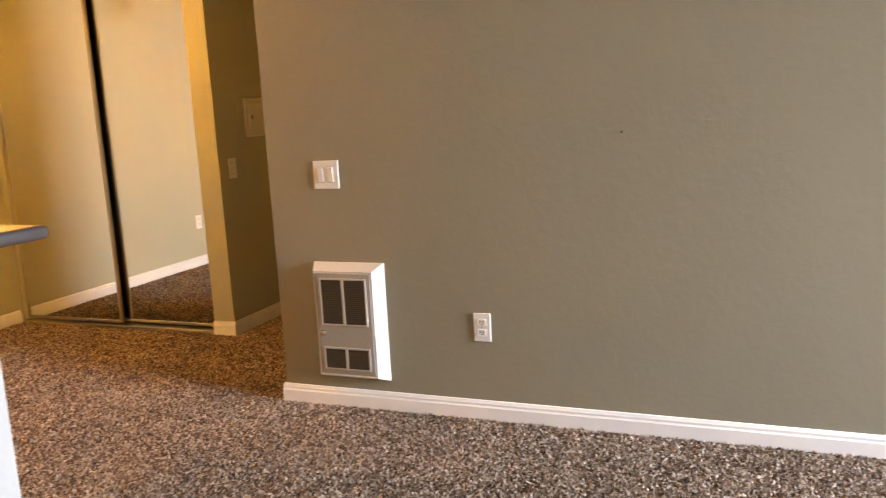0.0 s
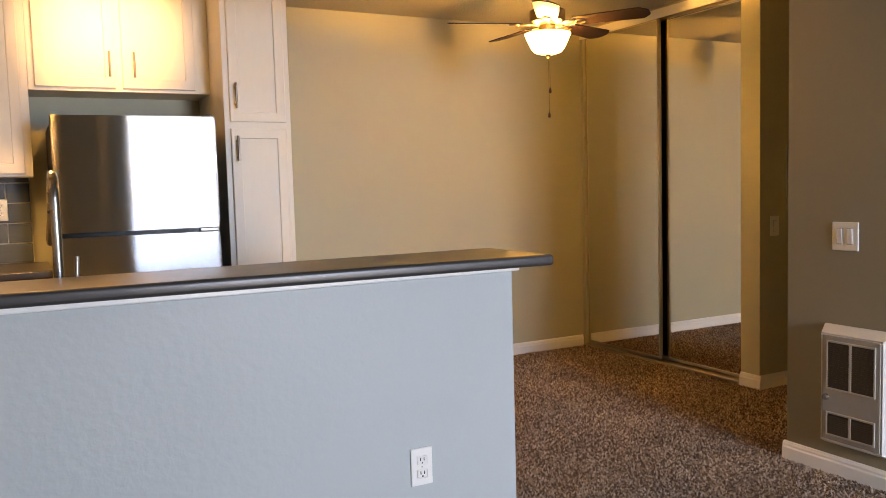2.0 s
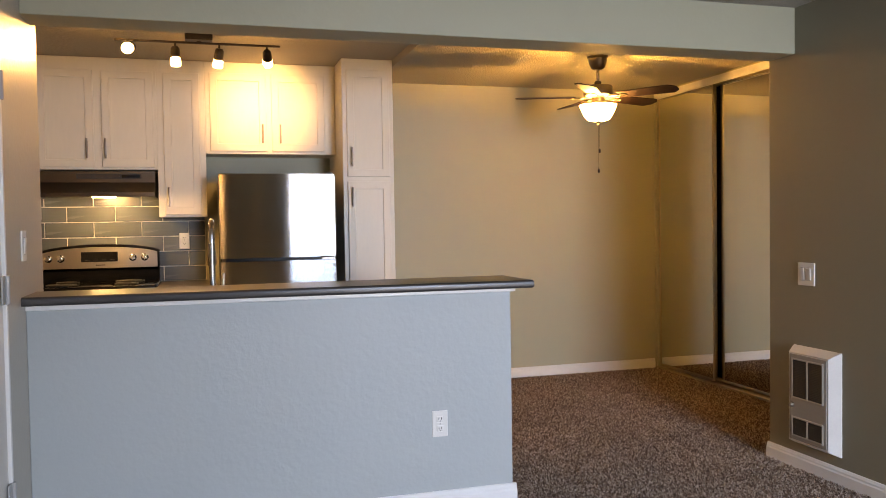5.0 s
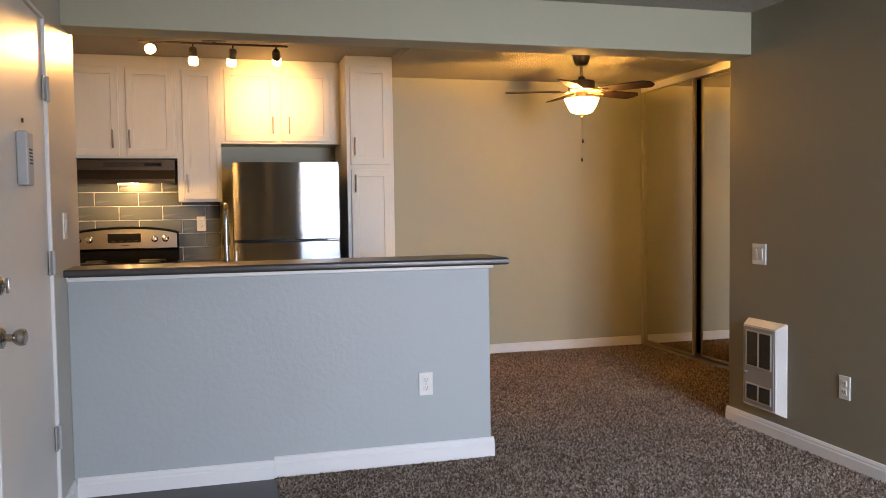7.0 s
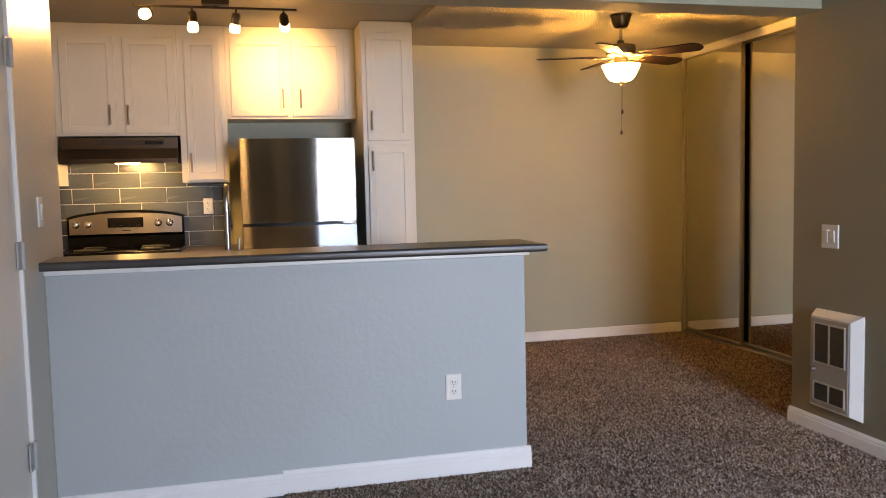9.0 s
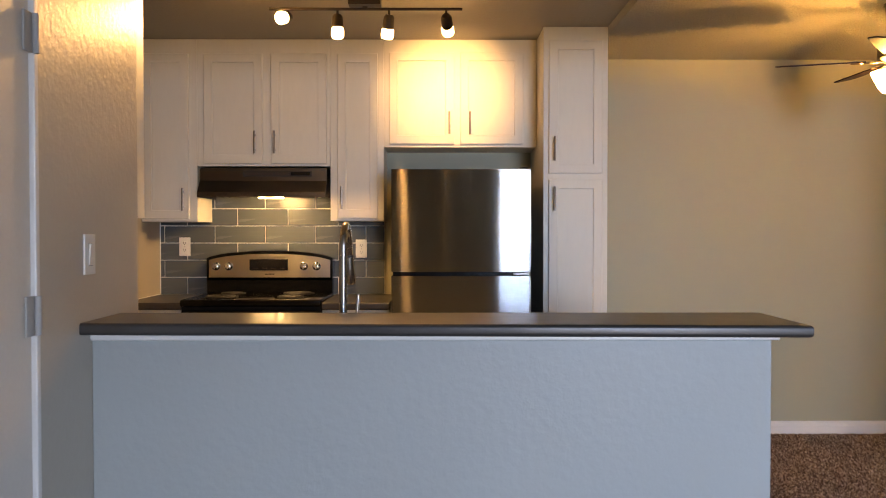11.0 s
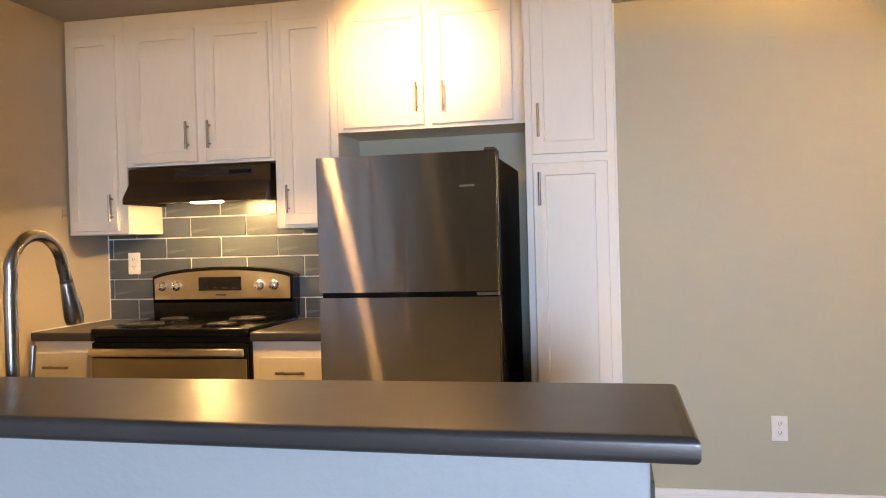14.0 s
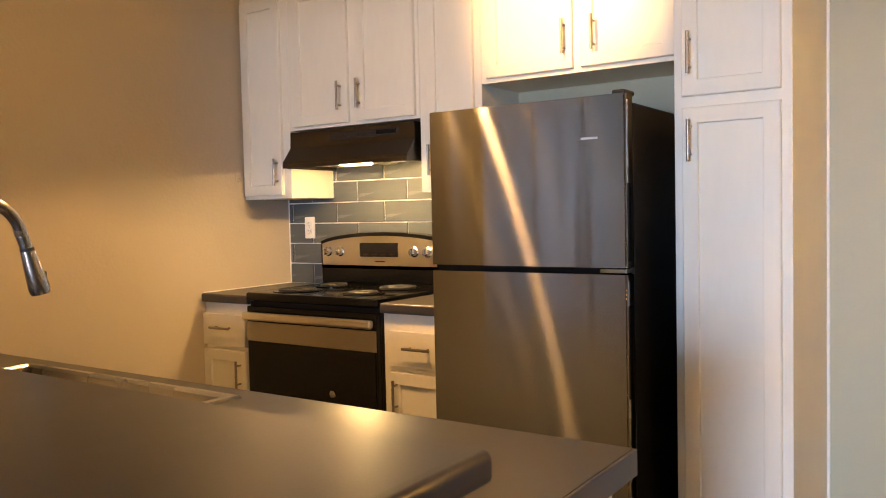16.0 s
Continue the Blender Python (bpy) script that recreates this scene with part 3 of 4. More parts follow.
# ---- cabinets ----
def shaker(x0, x1, z0, z1, y, depth=0.019, rail=0.050):
    """A shaker front that faces -y, its face at y."""
    bm = bmesh.new()
    def ring(i, yy):
        return [bm.verts.new((x, yy, z)) for x, z in ((x0 + i, z0 + i), (x1 - i, z0 + i), (x1 - i, z1 - i), (x0 + i, z1 - i))]
    rings = [ring(0, y + depth), ring(0, y + 0.003), ring(0.003, y), ring(rail, y), ring(rail + 0.003, y + 0.009)]
    for a, b in zip(rings, rings[1:]):
        for k in range(4):
            bm.faces.new((a[k], a[(k + 1) % 4], b[(k + 1) % 4], b[k]))
    bm.faces.new(rings[-1])
    bm.faces.new(rings[0][::-1])
    return bm


def pull(parent, x, z, y, upright=True, length=0.135):
    """A bar pull on two posts, in front of y."""
    bm = bmesh.new()
    d = Vector((0, 0, 1)) if upright else Vector((1, 0, 0))
    c = Vector((x, y - 0.030, z))
    rod(bm, c - d * length / 2, c + d * length / 2, 0.0062)
    for s in (-1, 1):
        q = c + d * s * length * 0.33
        rod(bm, q, q + Vector((0, 0.032, 0)), 0.0048, 10)
    part("handle", bm, PULL, parent, "satin nickel bar pull", True)


def cabinet(name, x0, x1, y0, y1, z0, z1, fronts, label, toe=0.0, mat=None):
    """A carcass with overlay fronts. A front: name, x0, x1, z0, z1, pull x, pull z, upright."""
    ob = thing(name, ((x0 + x1) / 2, y0, z0), label, name.replace("_", " "))
    cx = (x0 + x1) / 2
    bm = bmesh.new()
    if toe:
        box(bm, x0 - cx, x1 - cx, 0.0, y1 - y0, toe, z1 - z0, bev=0.0015, seg=1)
        box(bm, x0 - cx, x1 - cx, 0.06, y1 - y0, 0.0, toe)
    else:
        box(bm, x0 - cx, x1 - cx, 0.0, y1 - y0, 0.0, z1 - z0, bev=0.0015, seg=1)
    part("body", bm, mat or CABINET, ob)
    for kind, a, b, c, d, px, pz, upright in fronts:
        bm = shaker(a - cx, b - cx, c - z0, d - z0, -0.019) if kind == "door" else boxed(a - cx, b - cx, -0.019, 0.0, c - z0, d - z0, bev=0.003)
        front = part(kind, bm, CABINET, ob)
        if px is not None:
            pull(front, px - cx, pz - z0, -0.019, upright)
    return ob


UP = 2.490
TOP = KLOW - 0.002
cabinet("wall_cabinet", KW, -0.590, UP, BACK, 1.358, TOP, [("door", -0.912, -0.638, 1.375, 2.360, -0.666, 1.49, True)], "narrow white shaker wall cabinet in the kitchen corner")
cabinet("wall_cabinet", -0.589, 0.206, UP, BACK, 1.690, TOP,
        [("door", -0.548, -0.198, 1.705, 2.360, -0.238, 1.83, True), ("door", -0.146, 0.187, 1.705, 2.360, -0.122, 1.83, True)],
        "white two-door shaker wall cabinet above the range hood")
cabinet("wall_cabinet", 0.207, 0.528, UP, BACK, 1.362, TOP, [("door", 0.250, 0.492, 1.378, 2.360, 0.278, 1.50, True)], "narrow white shaker wall cabinet between hood and refrigerator")
cabinet("wall_cabinet", 0.529, 1.443, UP, BACK, 1.804, TOP,
        [("door", 0.560, 0.950, 1.822, 2.370, 0.920, 1.945, True), ("door", 0.985, 1.362, 1.822, 2.370, 1.043, 1.945, True)],
        "white two-door shaker cabinet above the refrigerator")
cabinet("pantry_cabinet", 1.445, 1.807, 2.183, BACK, -0.010, TOP,
        [("door", 1.474, 1.776, 1.626, 2.370, 1.503, 1.762, True), ("door", 1.474, 1.776, 0.12, 1.590, 1.503, 1.483, True)],
        "tall white shaker pantry cabinet with two doors", toe=0.09)
cabinet("base_cabinet", KW, -0.603, 2.205, BACK, -0.010, DECK - 0.042,
        [("drawer", -0.93, -0.632, 0.645, 0.800, -0.78, 0.735, False), ("door", -0.93, -0.632, 0.11, 0.625, -0.668, 0.515, True)],
        "white base cabinet with a drawer beside the range", toe=0.09)
cabinet("base_cabinet", 0.197, 0.575, 2.205, BACK, -0.010, DECK - 0.042,
        [("drawer", 0.238, 0.545, 0.635, 0.785, 0.39, 0.718, False), ("door", 0.238, 0.545, 0.11, 0.612, 0.272, 0.515, True)],
        "white base cabinet with a drawer beside the refrigerator", toe=0.09)
sc = cabinet("sink_cabinet", KW + 0.01, 1.825, 0.133, 0.690, -0.010, DECK - 0.042, [], "white base cabinet run under the sink counter", toe=0.09)
uc = thing("wall_cabinet", (-0.60, 0.37, 1.345), "white wall cabinet above the sink counter", "wall cabinet")
part("body", boxed(-0.355, 0.365, 0.0, 0.26, 0.0, TOP - 1.345, bev=0.0015, seg=1), CABINET, uc)
for x0, x1 in ((-0.335, -0.005), (0.010, 0.345)):
    bm = shaker(x0, x1, 0.02, TOP - 1.40, -0.019)
    bmesh.ops.rotate(bm, verts=bm.verts[:], cent=((x0 + x1) / 2, 0, 0), matrix=Matrix.Rotation(math.pi, 3, "Z"))
    bmesh.ops.translate(bm, verts=bm.verts[:], vec=(0, 0.260, 0))
    part("door", bm, CABINET, uc)
structure("trim_pantry", boxed(1.8075, 1.818, BACK - 0.012, BACK - 0.0005, 0.08, LOW - 0.001, bev=0.003), TRIM, "white caulked corner bead beside the pantry")


# ---- counters ----
EDGE = 0.020


def counter(name, dims, label, r=0.010, skew=0.0, end=False):
    """A laminate top: a slab with its own front edge strip, and an end strip where the end shows."""
    x0, x1, y0, y1, z0, z1 = dims
    ob = thing(name, ((x0 + x1) / 2, y0, z0), label, "countertop")
    w, d, h = (x1 - x0) / 2, y1 - y0, z1 - z0
    xe = w - EDGE if end else w
    pieces = [("slab", (-w, xe, EDGE, d, 0.0, h), 0.0), ("front_edge", (-w, xe, 0.0, EDGE, 0.0, h), r)]
    if end:
        pieces.append(("end_edge", (xe, w, 0.0, d, 0.0, h), r))
    for piece, box_dims, bev in pieces:
        bm = boxed(*box_dims)
        if bev:
            lip = [e for e in bm.edges if abs(e.verts[0].co.z - e.verts[1].co.z) < 0.001 and (
                all(v.co.y < 0.001 for v in e.verts) or (piece == "end_edge" and all(v.co.x > w - 0.001 for v in e.verts)))]
            bmesh.ops.bevel(bm, geom=lip, offset=bev, segments=5, profile=0.5, affect="EDGES")
        for v in bm.verts:
            if v.co.y < d * 0.5:
                v.co.y += skew * (w - v.co.x) / (2 * w)
        part(piece, bm, COUNTER, ob, smooth=True)
    return ob


counter("bar_top", (LW + 0.001, 1.893, -0.150, 0.218, 1.000, BARZ), "grey-brown laminate bar top with a rounded edge on the half wall", 0.0105, 0.065, True)
counter("countertop", (KW + 0.001, -0.603, 2.180, BACK - 0.001, DECK - 0.042, DECK), "grey-brown laminate countertop beside the range")
counter("countertop", (0.197, 0.577, 2.180, BACK - 0.001, DECK - 0.042, DECK), "grey-brown laminate countertop beside the refrigerator")
structure("trim_caulk", boxed(KW + 0.0005, KW + 0.006, 2.190, BACK - 0.015, DECK + 0.0005, DECK + 0.006, bev=0.001), TRIM, "white caulk line between counter and wall")
structure("trim_backsplash", boxed(KW + 0.0005, KW + 0.007, BACK - 0.014, BACK - 0.0065, DECK + 0.007, 1.367, bev=0.001), TRIM, "white caulk line at the end of the backsplash")
SX0, SX1, SY0, SY1 = 0.225, 1.020, 0.385, 0.680
bm = bmesh.new()
xs, ys = (KW + 0.001, SX0 + 0.015, SX1 - 0.015, 1.842), (0.134, SY0 + 0.015, SY1 - 0.012, 0.735)
grid = [[[bm.verts.new((x, y, z)) for y in ys] for x in xs] for z in (DECK - 0.042, DECK)]
for i in range(3):
    for j in range(3):
        if (i, j) != (1, 1):
            for k in (0, 1):
                g = grid[k]
                bm.faces.new((g[i][j], g[i + 1][j], g[i + 1][j + 1], g[i][j + 1]))
lo, hi = grid
for i in range(3):
    bm.faces.new((lo[i][0], lo[i + 1][0], hi[i + 1][0], hi[i][0]))
    bm.faces.new((lo[i][3], lo[i + 1][3], hi[i + 1][3], hi[i][3]))
    bm.faces.new((lo[0][i], lo[0][i + 1], hi[0][i + 1], hi[0][i]))
    bm.faces.new((lo[3][i], lo[3][i + 1], hi[3][i + 1], hi[3][i]))
for a, b in (((1, 1), (2, 1)), ((2, 1), (2, 2)), ((2, 2), (1, 2)), ((1, 2), (1, 1))):
    bm.faces.new((lo[a[0]][a[1]], lo[b[0]][b[1]], hi[b[0]][b[1]], hi[a[0]][a[1]]))
top = thing("countertop", (0, 0, 0), "grey-brown laminate sink countertop behind the bar", "countertop")
part("slab", bm, COUNTER, top)
part("end_edge", boxed(1.8422, 1.849, 0.134, 0.735, DECK - 0.042, DECK, bev=0.002), COUNTER, top)

sink = thing("kitchen_sink", ((SX0 + SX1) / 2, (SY0 + SY1) / 2, DECK), "stainless steel drop-in sink in the counter", "sink")
sw, sd_ = (SX1 - SX0) / 2, (SY1 - SY0) / 2
bm = bmesh.new()
def rect(i, z):
    return [bm.verts.new((x, y, z)) for x, y in ((-sw + i, -sd_ + i), (sw - i, -sd_ + i), (sw - i, sd_ - i), (-sw + i, sd_ - i))]
rings = [rect(0, 0.0005), rect(0.004, 0.006), rect(0.020, 0.007), rect(0.026, 0.001), rect(0.034, -0.13), rect(0.06, -0.150)]
for a, b in zip(rings, rings[1:]):
    for k in range(4):
        bm.faces.new((a[k], a[(k + 1) % 4], b[(k + 1) % 4], b[k]))
bm.faces.new(rings[-1])
part("basin", bm, NICKEL, sink)
part("drain", lathe(bmesh.new(), [(0.042, 0), (0.042, 0.003), (0.030, 0.001), (0.01, 0.001)], 20, pose(0, 0, -0.150)), NICKEL, sink, smooth=True)

# ---- faucet ----
FX, FY = 0.535, 0.330
fc = thing("kitchen_faucet", (FX, FY, DECK), "stainless gooseneck kitchen faucet with a pull-down spray head", "faucet")
part("base", lathe(bmesh.new(), [(0.030, 0), (0.030, 0.008), (0.022, 0.018), (0.020, 0.10), (0.016, 0.11)], 24), NICKEL, fc, smooth=True)
arc = [(0, 0, 0.10), (0, 0, 0.20), (0, 0, 0.29), (0, 0.004, 0.33)]
arc += [(0.0, 0.085 - 0.085 * math.cos(radians(a)), 0.335 + 0.085 * math.sin(radians(a))) for a in range(12, 166, 11)]
arc += [(0.0, 0.180, 0.315)]
part("spout", tube(bmesh.new(), arc, 0.0135), NICKEL, fc, "brushed steel arched spout", True)
tip = [(0, 0.181, 0.313), (0, 0.184, 0.300), (0, 0.192, 0.27), (0, 0.205, 0.225), (0, 0.208, 0.212)]
head = part("spray_head", tube(bmesh.new(), tip, [0.0145, 0.016, 0.019, 0.023, 0.020]), NICKEL, fc, "flared steel spray head", True)
part("button", boxed(-0.006, 0.006, 0.212, 0.222, 0.235, 0.262, bev=0.003), SLOT, head)
part("seam", tube(bmesh.new(), [(0, 0.1805, 0.316), (0, 0.182, 0.309)], 0.0150), SLOT, head)
lv = bmesh.new()
rod(lv, (0.0, 0, 0.07), (0.045, 0.0, 0.075), 0.010)
rod(lv, (0.042, 0, 0.075), (0.050, 0.004, 0.185), 0.006)
part("lever", lv, NICKEL, fc, "slim side lever", True)


# ---- range ----
RX0, RX1 = -0.600, 0.194
rg = thing("electric_range", ((RX0 + RX1) / 2, 2.20, -0.010), "black and stainless electric coil range", "range")
w = (RX1 - RX0) / 2
part("body", boxed(-w, w, 0.0, 0.600, 0.03, 0.895, bev=0.003), BLACK_SIDE, rg)
part("cooktop", boxed(-w, w, -0.030, 0.560, 0.885, 0.925, bev=0.010, seg=3), BLACK, rg, "black enamel cooktop", True)
part("oven_door", boxed(-w + 0.008, w - 0.008, -0.032, -0.001, 0.235, 0.862, bev=0.006), BLACK, rg)
part("steel_band", boxed(-w + 0.010, w - 0.010, -0.037, -0.031, 0.700, 0.790, bev=0.002), BAND_STEEL, rg, "brushed steel door band")
part("oven_window", boxed(-w + 0.016, w - 0.016, -0.0375, -0.031, 0.300, 0.698, bev=0.002), GLASS_BLACK, rg, "black oven glass")
part("badge", lathe(bmesh.new(), [(0.016, 0), (0.016, 0.004), (0.012, 0.006)], 18, pose(0.14, -0.037, 0.50, 90, 0, 0)), NICKEL, rg, smooth=True)
bm = boxed(-w + 0.012, w - 0.012, -0.072, -0.048, 0.800, 0.838, bev=0.010, seg=3)
for s in (-1, 1):
    box(bm, s * (w - 0.04) - 0.014, s * (w - 0.04) + 0.014, -0.056, -0.030, 0.806, 0.832, bev=0.003)
part("door_handle", bm, RANGE_STEEL, rg, "wide brushed steel oven handle", True)
part("storage_drawer", boxed(-w + 0.008, w - 0.008, -0.030, -0.001, 0.06, 0.225, bev=0.006), RANGE_STEEL, rg)
part("guard_base", boxed(-w + 0.004, w - 0.004, 0.500, 0.590, 0.925, 1.030, bev=0.004), BLACK, rg)
def guard_outline(x):
    return 1.136 + 0.052 * (1 - (x / w) ** 2) ** 0.6
n = 24
bm = bmesh.new()
out = [(-w + 0.003, 1.005)] + [(-w + 0.003 + (2 * w - 0.006) * k / n, guard_outline((-w + 0.003 + (2 * w - 0.006) * k / n) * 0.99)) for k in range(n + 1)] + [(w - 0.003, 1.005)]
prism(bm, out, 0.500, 0.592, "y")
part("guard_back", bm, BLACK, rg, "black arched backguard")
bm = bmesh.new()
out = [(-w + 0.018, 1.022)] + [(-w + 0.018 + (2 * w - 0.036) * k / n, guard_outline((-w + 0.018 + (2 * w - 0.036) * k / n)) - 0.018) for k in range(n + 1)] + [(w - 0.018, 1.022)]
prism(bm, out, 0.493, 0.501, "y")
part("control_panel", bm, RANGE_STEEL, rg, "brushed steel control panel")
part("display", boxed(-0.125, 0.115, 0.488, 0.494, 1.066, 1.136, bev=0.003), GLASS_BLACK, rg, "black clock display")
for k in range(4):
    part("display_key", boxed(-0.10 + 0.055 * k, -0.07 + 0.055 * k, 0.4868, 0.4882, 1.076, 1.082), BRONZE, rg)
part("badge", boxed(-0.030, 0.030, 0.4915, 0.494, 1.040, 1.046), BRONZE, rg)
for x in (-0.335, -0.255, 0.215, 0.295):
    kb = part("control_knob", lathe(bmesh.new(), [(0.026, 0), (0.026, 0.006), (0.020, 0.010), (0.018, 0.030), (0.010, 0.033)], 20, pose(x, 0.494, 1.092, 90, 0, 0)), CHROME, rg, "chrome control knob", True)
    part("grip", boxed(x - 0.004, x + 0.004, 0.455, 0.466, 1.075, 1.109, bev=0.002), CHROME, kb)
for x, y, r in ((-0.20, 0.12, 0.098), (0.20, 0.12, 0.078), (-0.20, 0.38, 0.078), (0.20, 0.38, 0.098)):
    burner = part("burner", lathe(bmesh.new(), [(r + 0.018, 0), (r + 0.018, 0.004), (r + 0.006, 0.005), (r - 0.01, 0.0012), (0.01, 0.001)], 32, pose(x, y, 0.9245)), BLACK, rg, "black drip bowl", True)
    turns = 4 if r > 0.09 else 3
    pts = [(x + (0.02 + (r - 0.024) * k / (turns * 20)) * math.cos(2 * math.pi * k / 20), y + (0.02 + (r - 0.024) * k / (turns * 20)) * math.sin(2 * math.pi * k / 20), 0.933) for k in range(turns * 20 + 1)]
    part("coil", tube(bmesh.new(), pts, 0.0052, 8), COIL, burner, "black spiral heating coil", True)

# ---- range hood ----
hd = thing("range_hood", ((RX0 + RX1) / 2 + 0.012, UP, 1.502), "dark stainless under-cabinet range hood, its light on", "range hood")
w = 0.379
bm = bmesh.new()
prism(bm, [(0.32, 0.176), (-0.02, 0.176), (-0.022, 0.100), (-0.078, 0.030), (-0.079, 0.018), (0.32, 0.018)], -w, w)
part("shell", bm, HOOD_STEEL, hd)
part("front_lip", boxed(-w, w, -0.081, -0.076, 0.0, 0.0182, bev=0.0015), HOOD_STEEL, hd)
for x0, x1 in ((-w, -w + 0.005), (w - 0.005, w)):
    part("side_flange", boxed(x0, x1, -0.0755, 0.32, 0.0, 0.0178), HOOD_STEEL, hd)
part("vent_strip", boxed(-0.12, 0.29, -0.0235, -0.019, 0.125, 0.158, bev=0.001), SLOT, hd)
for k in range(3):
    part("vent_slot", boxed(-0.11 + 0.09 * k, -0.03 + 0.09 * k, -0.0250, -0.0230, 0.134, 0.150), BRONZE, hd)
part("switch_panel", boxed(0.165, 0.28, -0.0255, -0.0230, 0.132, 0.152, bev=0.001), GLASS_BLACK, hd)
part("filter", boxed(-0.30, 0.30, 0.02, 0.28, 0.013, 0.0185), NICKEL, hd)
part("light_lens", boxed(-0.02, 0.12, -0.068, -0.002, -0.004, 0.0195, bev=0.002), HOOD_GLOW, hd, "glowing hood light lens")

# ---- refrigerator ----
FX0, FX1 = 0.600, 1.352
fr = thing("refrigerator", ((FX0 + FX1) / 2, 2.060, -0.010), "stainless top-freezer refrigerator with black sides", "refrigerator")
w = (FX1 - FX0) / 2
part("body", boxed(-w + 0.004, w - 0.004, 0.0, 0.690, 0.02, 1.622, bev=0.006), BLACK_SIDE, fr, "textured black cabinet")
part("gasket", boxed(-w + 0.008, w - 0.008, -0.012, 0.001, 0.055, 1.618), SLOT, fr)
for name, z0, z1 in (("freezer_door", 1.090, 1.644), ("fridge_door", 0.060, 1.068)):
    bm = bmesh.new()
    n, rows = 16, 2
    prof = [(-w + 2 * w * k / n, -0.072 - 0.002 * (1 - (2 * k / n - 1) ** 2)) for k in range(n + 1)]
    a = [[bm.verts.new((x, y, z)) for x, y in [(-w, -0.012)] + prof + [(w, -0.012)]] for z in (z0, z1)]
    for k in range(len(a[0]) - 1):
        bm.faces.new((a[0][k], a[0][k + 1], a[1][k + 1], a[1][k]))
    bm.faces.new(a[0][::-1])
    bm.faces.new(a[1])
    bm.faces.new((a[0][0], a[1][0], a[1][-1], a[0][-1]))
    bmesh.ops.bevel(bm, geom=[e for e in bm.edges if abs(e.verts[0].co.z - e.verts[1].co.z) > 0.1 and abs(e.verts[0].co.x) > w - 0.001 and e.verts[0].co.y < -0.05], offset=0.006, segments=3, affect="EDGES")
    door = part(name, bm, STEEL, fr, "brushed stainless steel door", True)
    part("edge_grip", boxed(w - 0.001, w + 0.002, -0.066, -0.054, z0 + 0.02, z1 - 0.02, bev=0.001), NICKEL, door)
    grip = (z0 + 0.02, z0 + 0.27) if name == "freezer_door" else (z1 - 0.40, z1 - 0.10)
    part("pocket_grip", boxed(w + 0.0005, w + 0.004, -0.068, -0.040, *grip, bev=0.0012), BLACK, door, "black recessed side grip")
    if name == "freezer_door":
        part("badge", boxed(0.225, 0.285, -0.0762, -0.0725, 1.504, 1.513, bev=0.001), CHROME, door, "small plain metal badge")
part("handle_groove", boxed(-w + 0.01, w - 0.10, -0.055, -0.012, 1.0685, 1.0895), BLACK, fr)
hinge = bmesh.new()
box(hinge, w - 0.095, w - 0.005, -0.064, -0.012, 1.070, 1.088, bev=0.003)
part("mid_hinge", hinge, CHROME, fr, "chrome centre hinge")
hinge = bmesh.new()
box(hinge, w - 0.055, w - 0.010, -0.050, 0.04, 1.644, 1.660, bev=0.006)
part("top_hinge", hinge, BRONZE, fr, "dark top hinge cover")
for s in (-1, 1):
    part("foot", boxed(s * (w - 0.06) - 0.02, s * (w - 0.06) + 0.02, 0.02, 0.06, 0.0, 0.021), SLOT, fr)
part("toe_grille", boxed(-w + 0.02, w - 0.02, -0.010, 0.001, 0.012, 0.054), BLACK_SIDE, fr)


# ---- track light ----
TY = 1.56
tl = thing("track_light", (0.50, TY, KLOW), "dark bronze track light with four lit frosted heads", "track light")
part("canopy", boxed(-0.078, 0.078, -0.052, 0.052, -0.066, 0.0, bev=0.004), BRONZE, tl)
part("bar", boxed(-0.465, 0.47, -0.008, 0.008, -0.084, -0.071, bev=0.003), BRONZE, tl)
part("stem", boxed(-0.012, 0.012, -0.008, 0.008, -0.072, -0.064), BRONZE, tl)


def head(x, aim, hot):
    """A swivel can: stem, cap, and a frosted glass that shines along aim."""
    stem = bmesh.new()
    rod(stem, (x, 0, -0.082), (x, 0, -0.113), 0.006, 10)
    part("stem", stem, BRONZE, tl, smooth=True)
    m = Matrix.Translation((x, 0, -0.116)) @ Vector(aim).to_track_quat("Z", "Y").to_matrix().to_4x4()
    cap = part("head", lathe(bmesh.new(), [(0.018, -0.012), (0.026, 0.0), (0.028, 0.030), (0.028, 0.055), (0.020, 0.056)], 20, m), BRONZE, tl, "dark bronze lamp head", True)
    part("glass", lathe(bmesh.new(), [(0.024, 0.050), (0.029, 0.060), (0.031, 0.090), (0.026, 0.102), (0.012, 0.105)], 20, m), BULB_HOT if hot else BULB, cap, "lit frosted glass", True)


head(-0.374, (-0.18, -0.92, -0.28), True)
head(-0.134, (0.02, -0.10, -1), False)
head(0.116, (-0.14, 0.30, -1), False)
head(0.392, (0.10, 0.75, -0.55), False)


# ---- ceiling fan ----
cf = thing("ceiling_fan", (3.085, 1.54, LOW), "ceiling fan with cherry blades and a lit glass bowl", "ceiling fan")
part("canopy", lathe(bmesh.new(), [(0.072, 0.0), (0.072, -0.010), (0.064, -0.014), (0.063, -0.030), (0.056, -0.056), (0.047, -0.078), (0.032, -0.088), (0.014, -0.090)], 28), PEWTER, cf, smooth=True)
part("downrod", rod(bmesh.new(), (0, 0, -0.07), (0, 0, -0.19), 0.011), NICKEL, cf, smooth=True)
part("coupling", lathe(bmesh.new(), [(0.018, -0.165), (0.024, -0.172), (0.024, -0.200), (0.018, -0.205)], 20), BRONZE, cf, smooth=True)
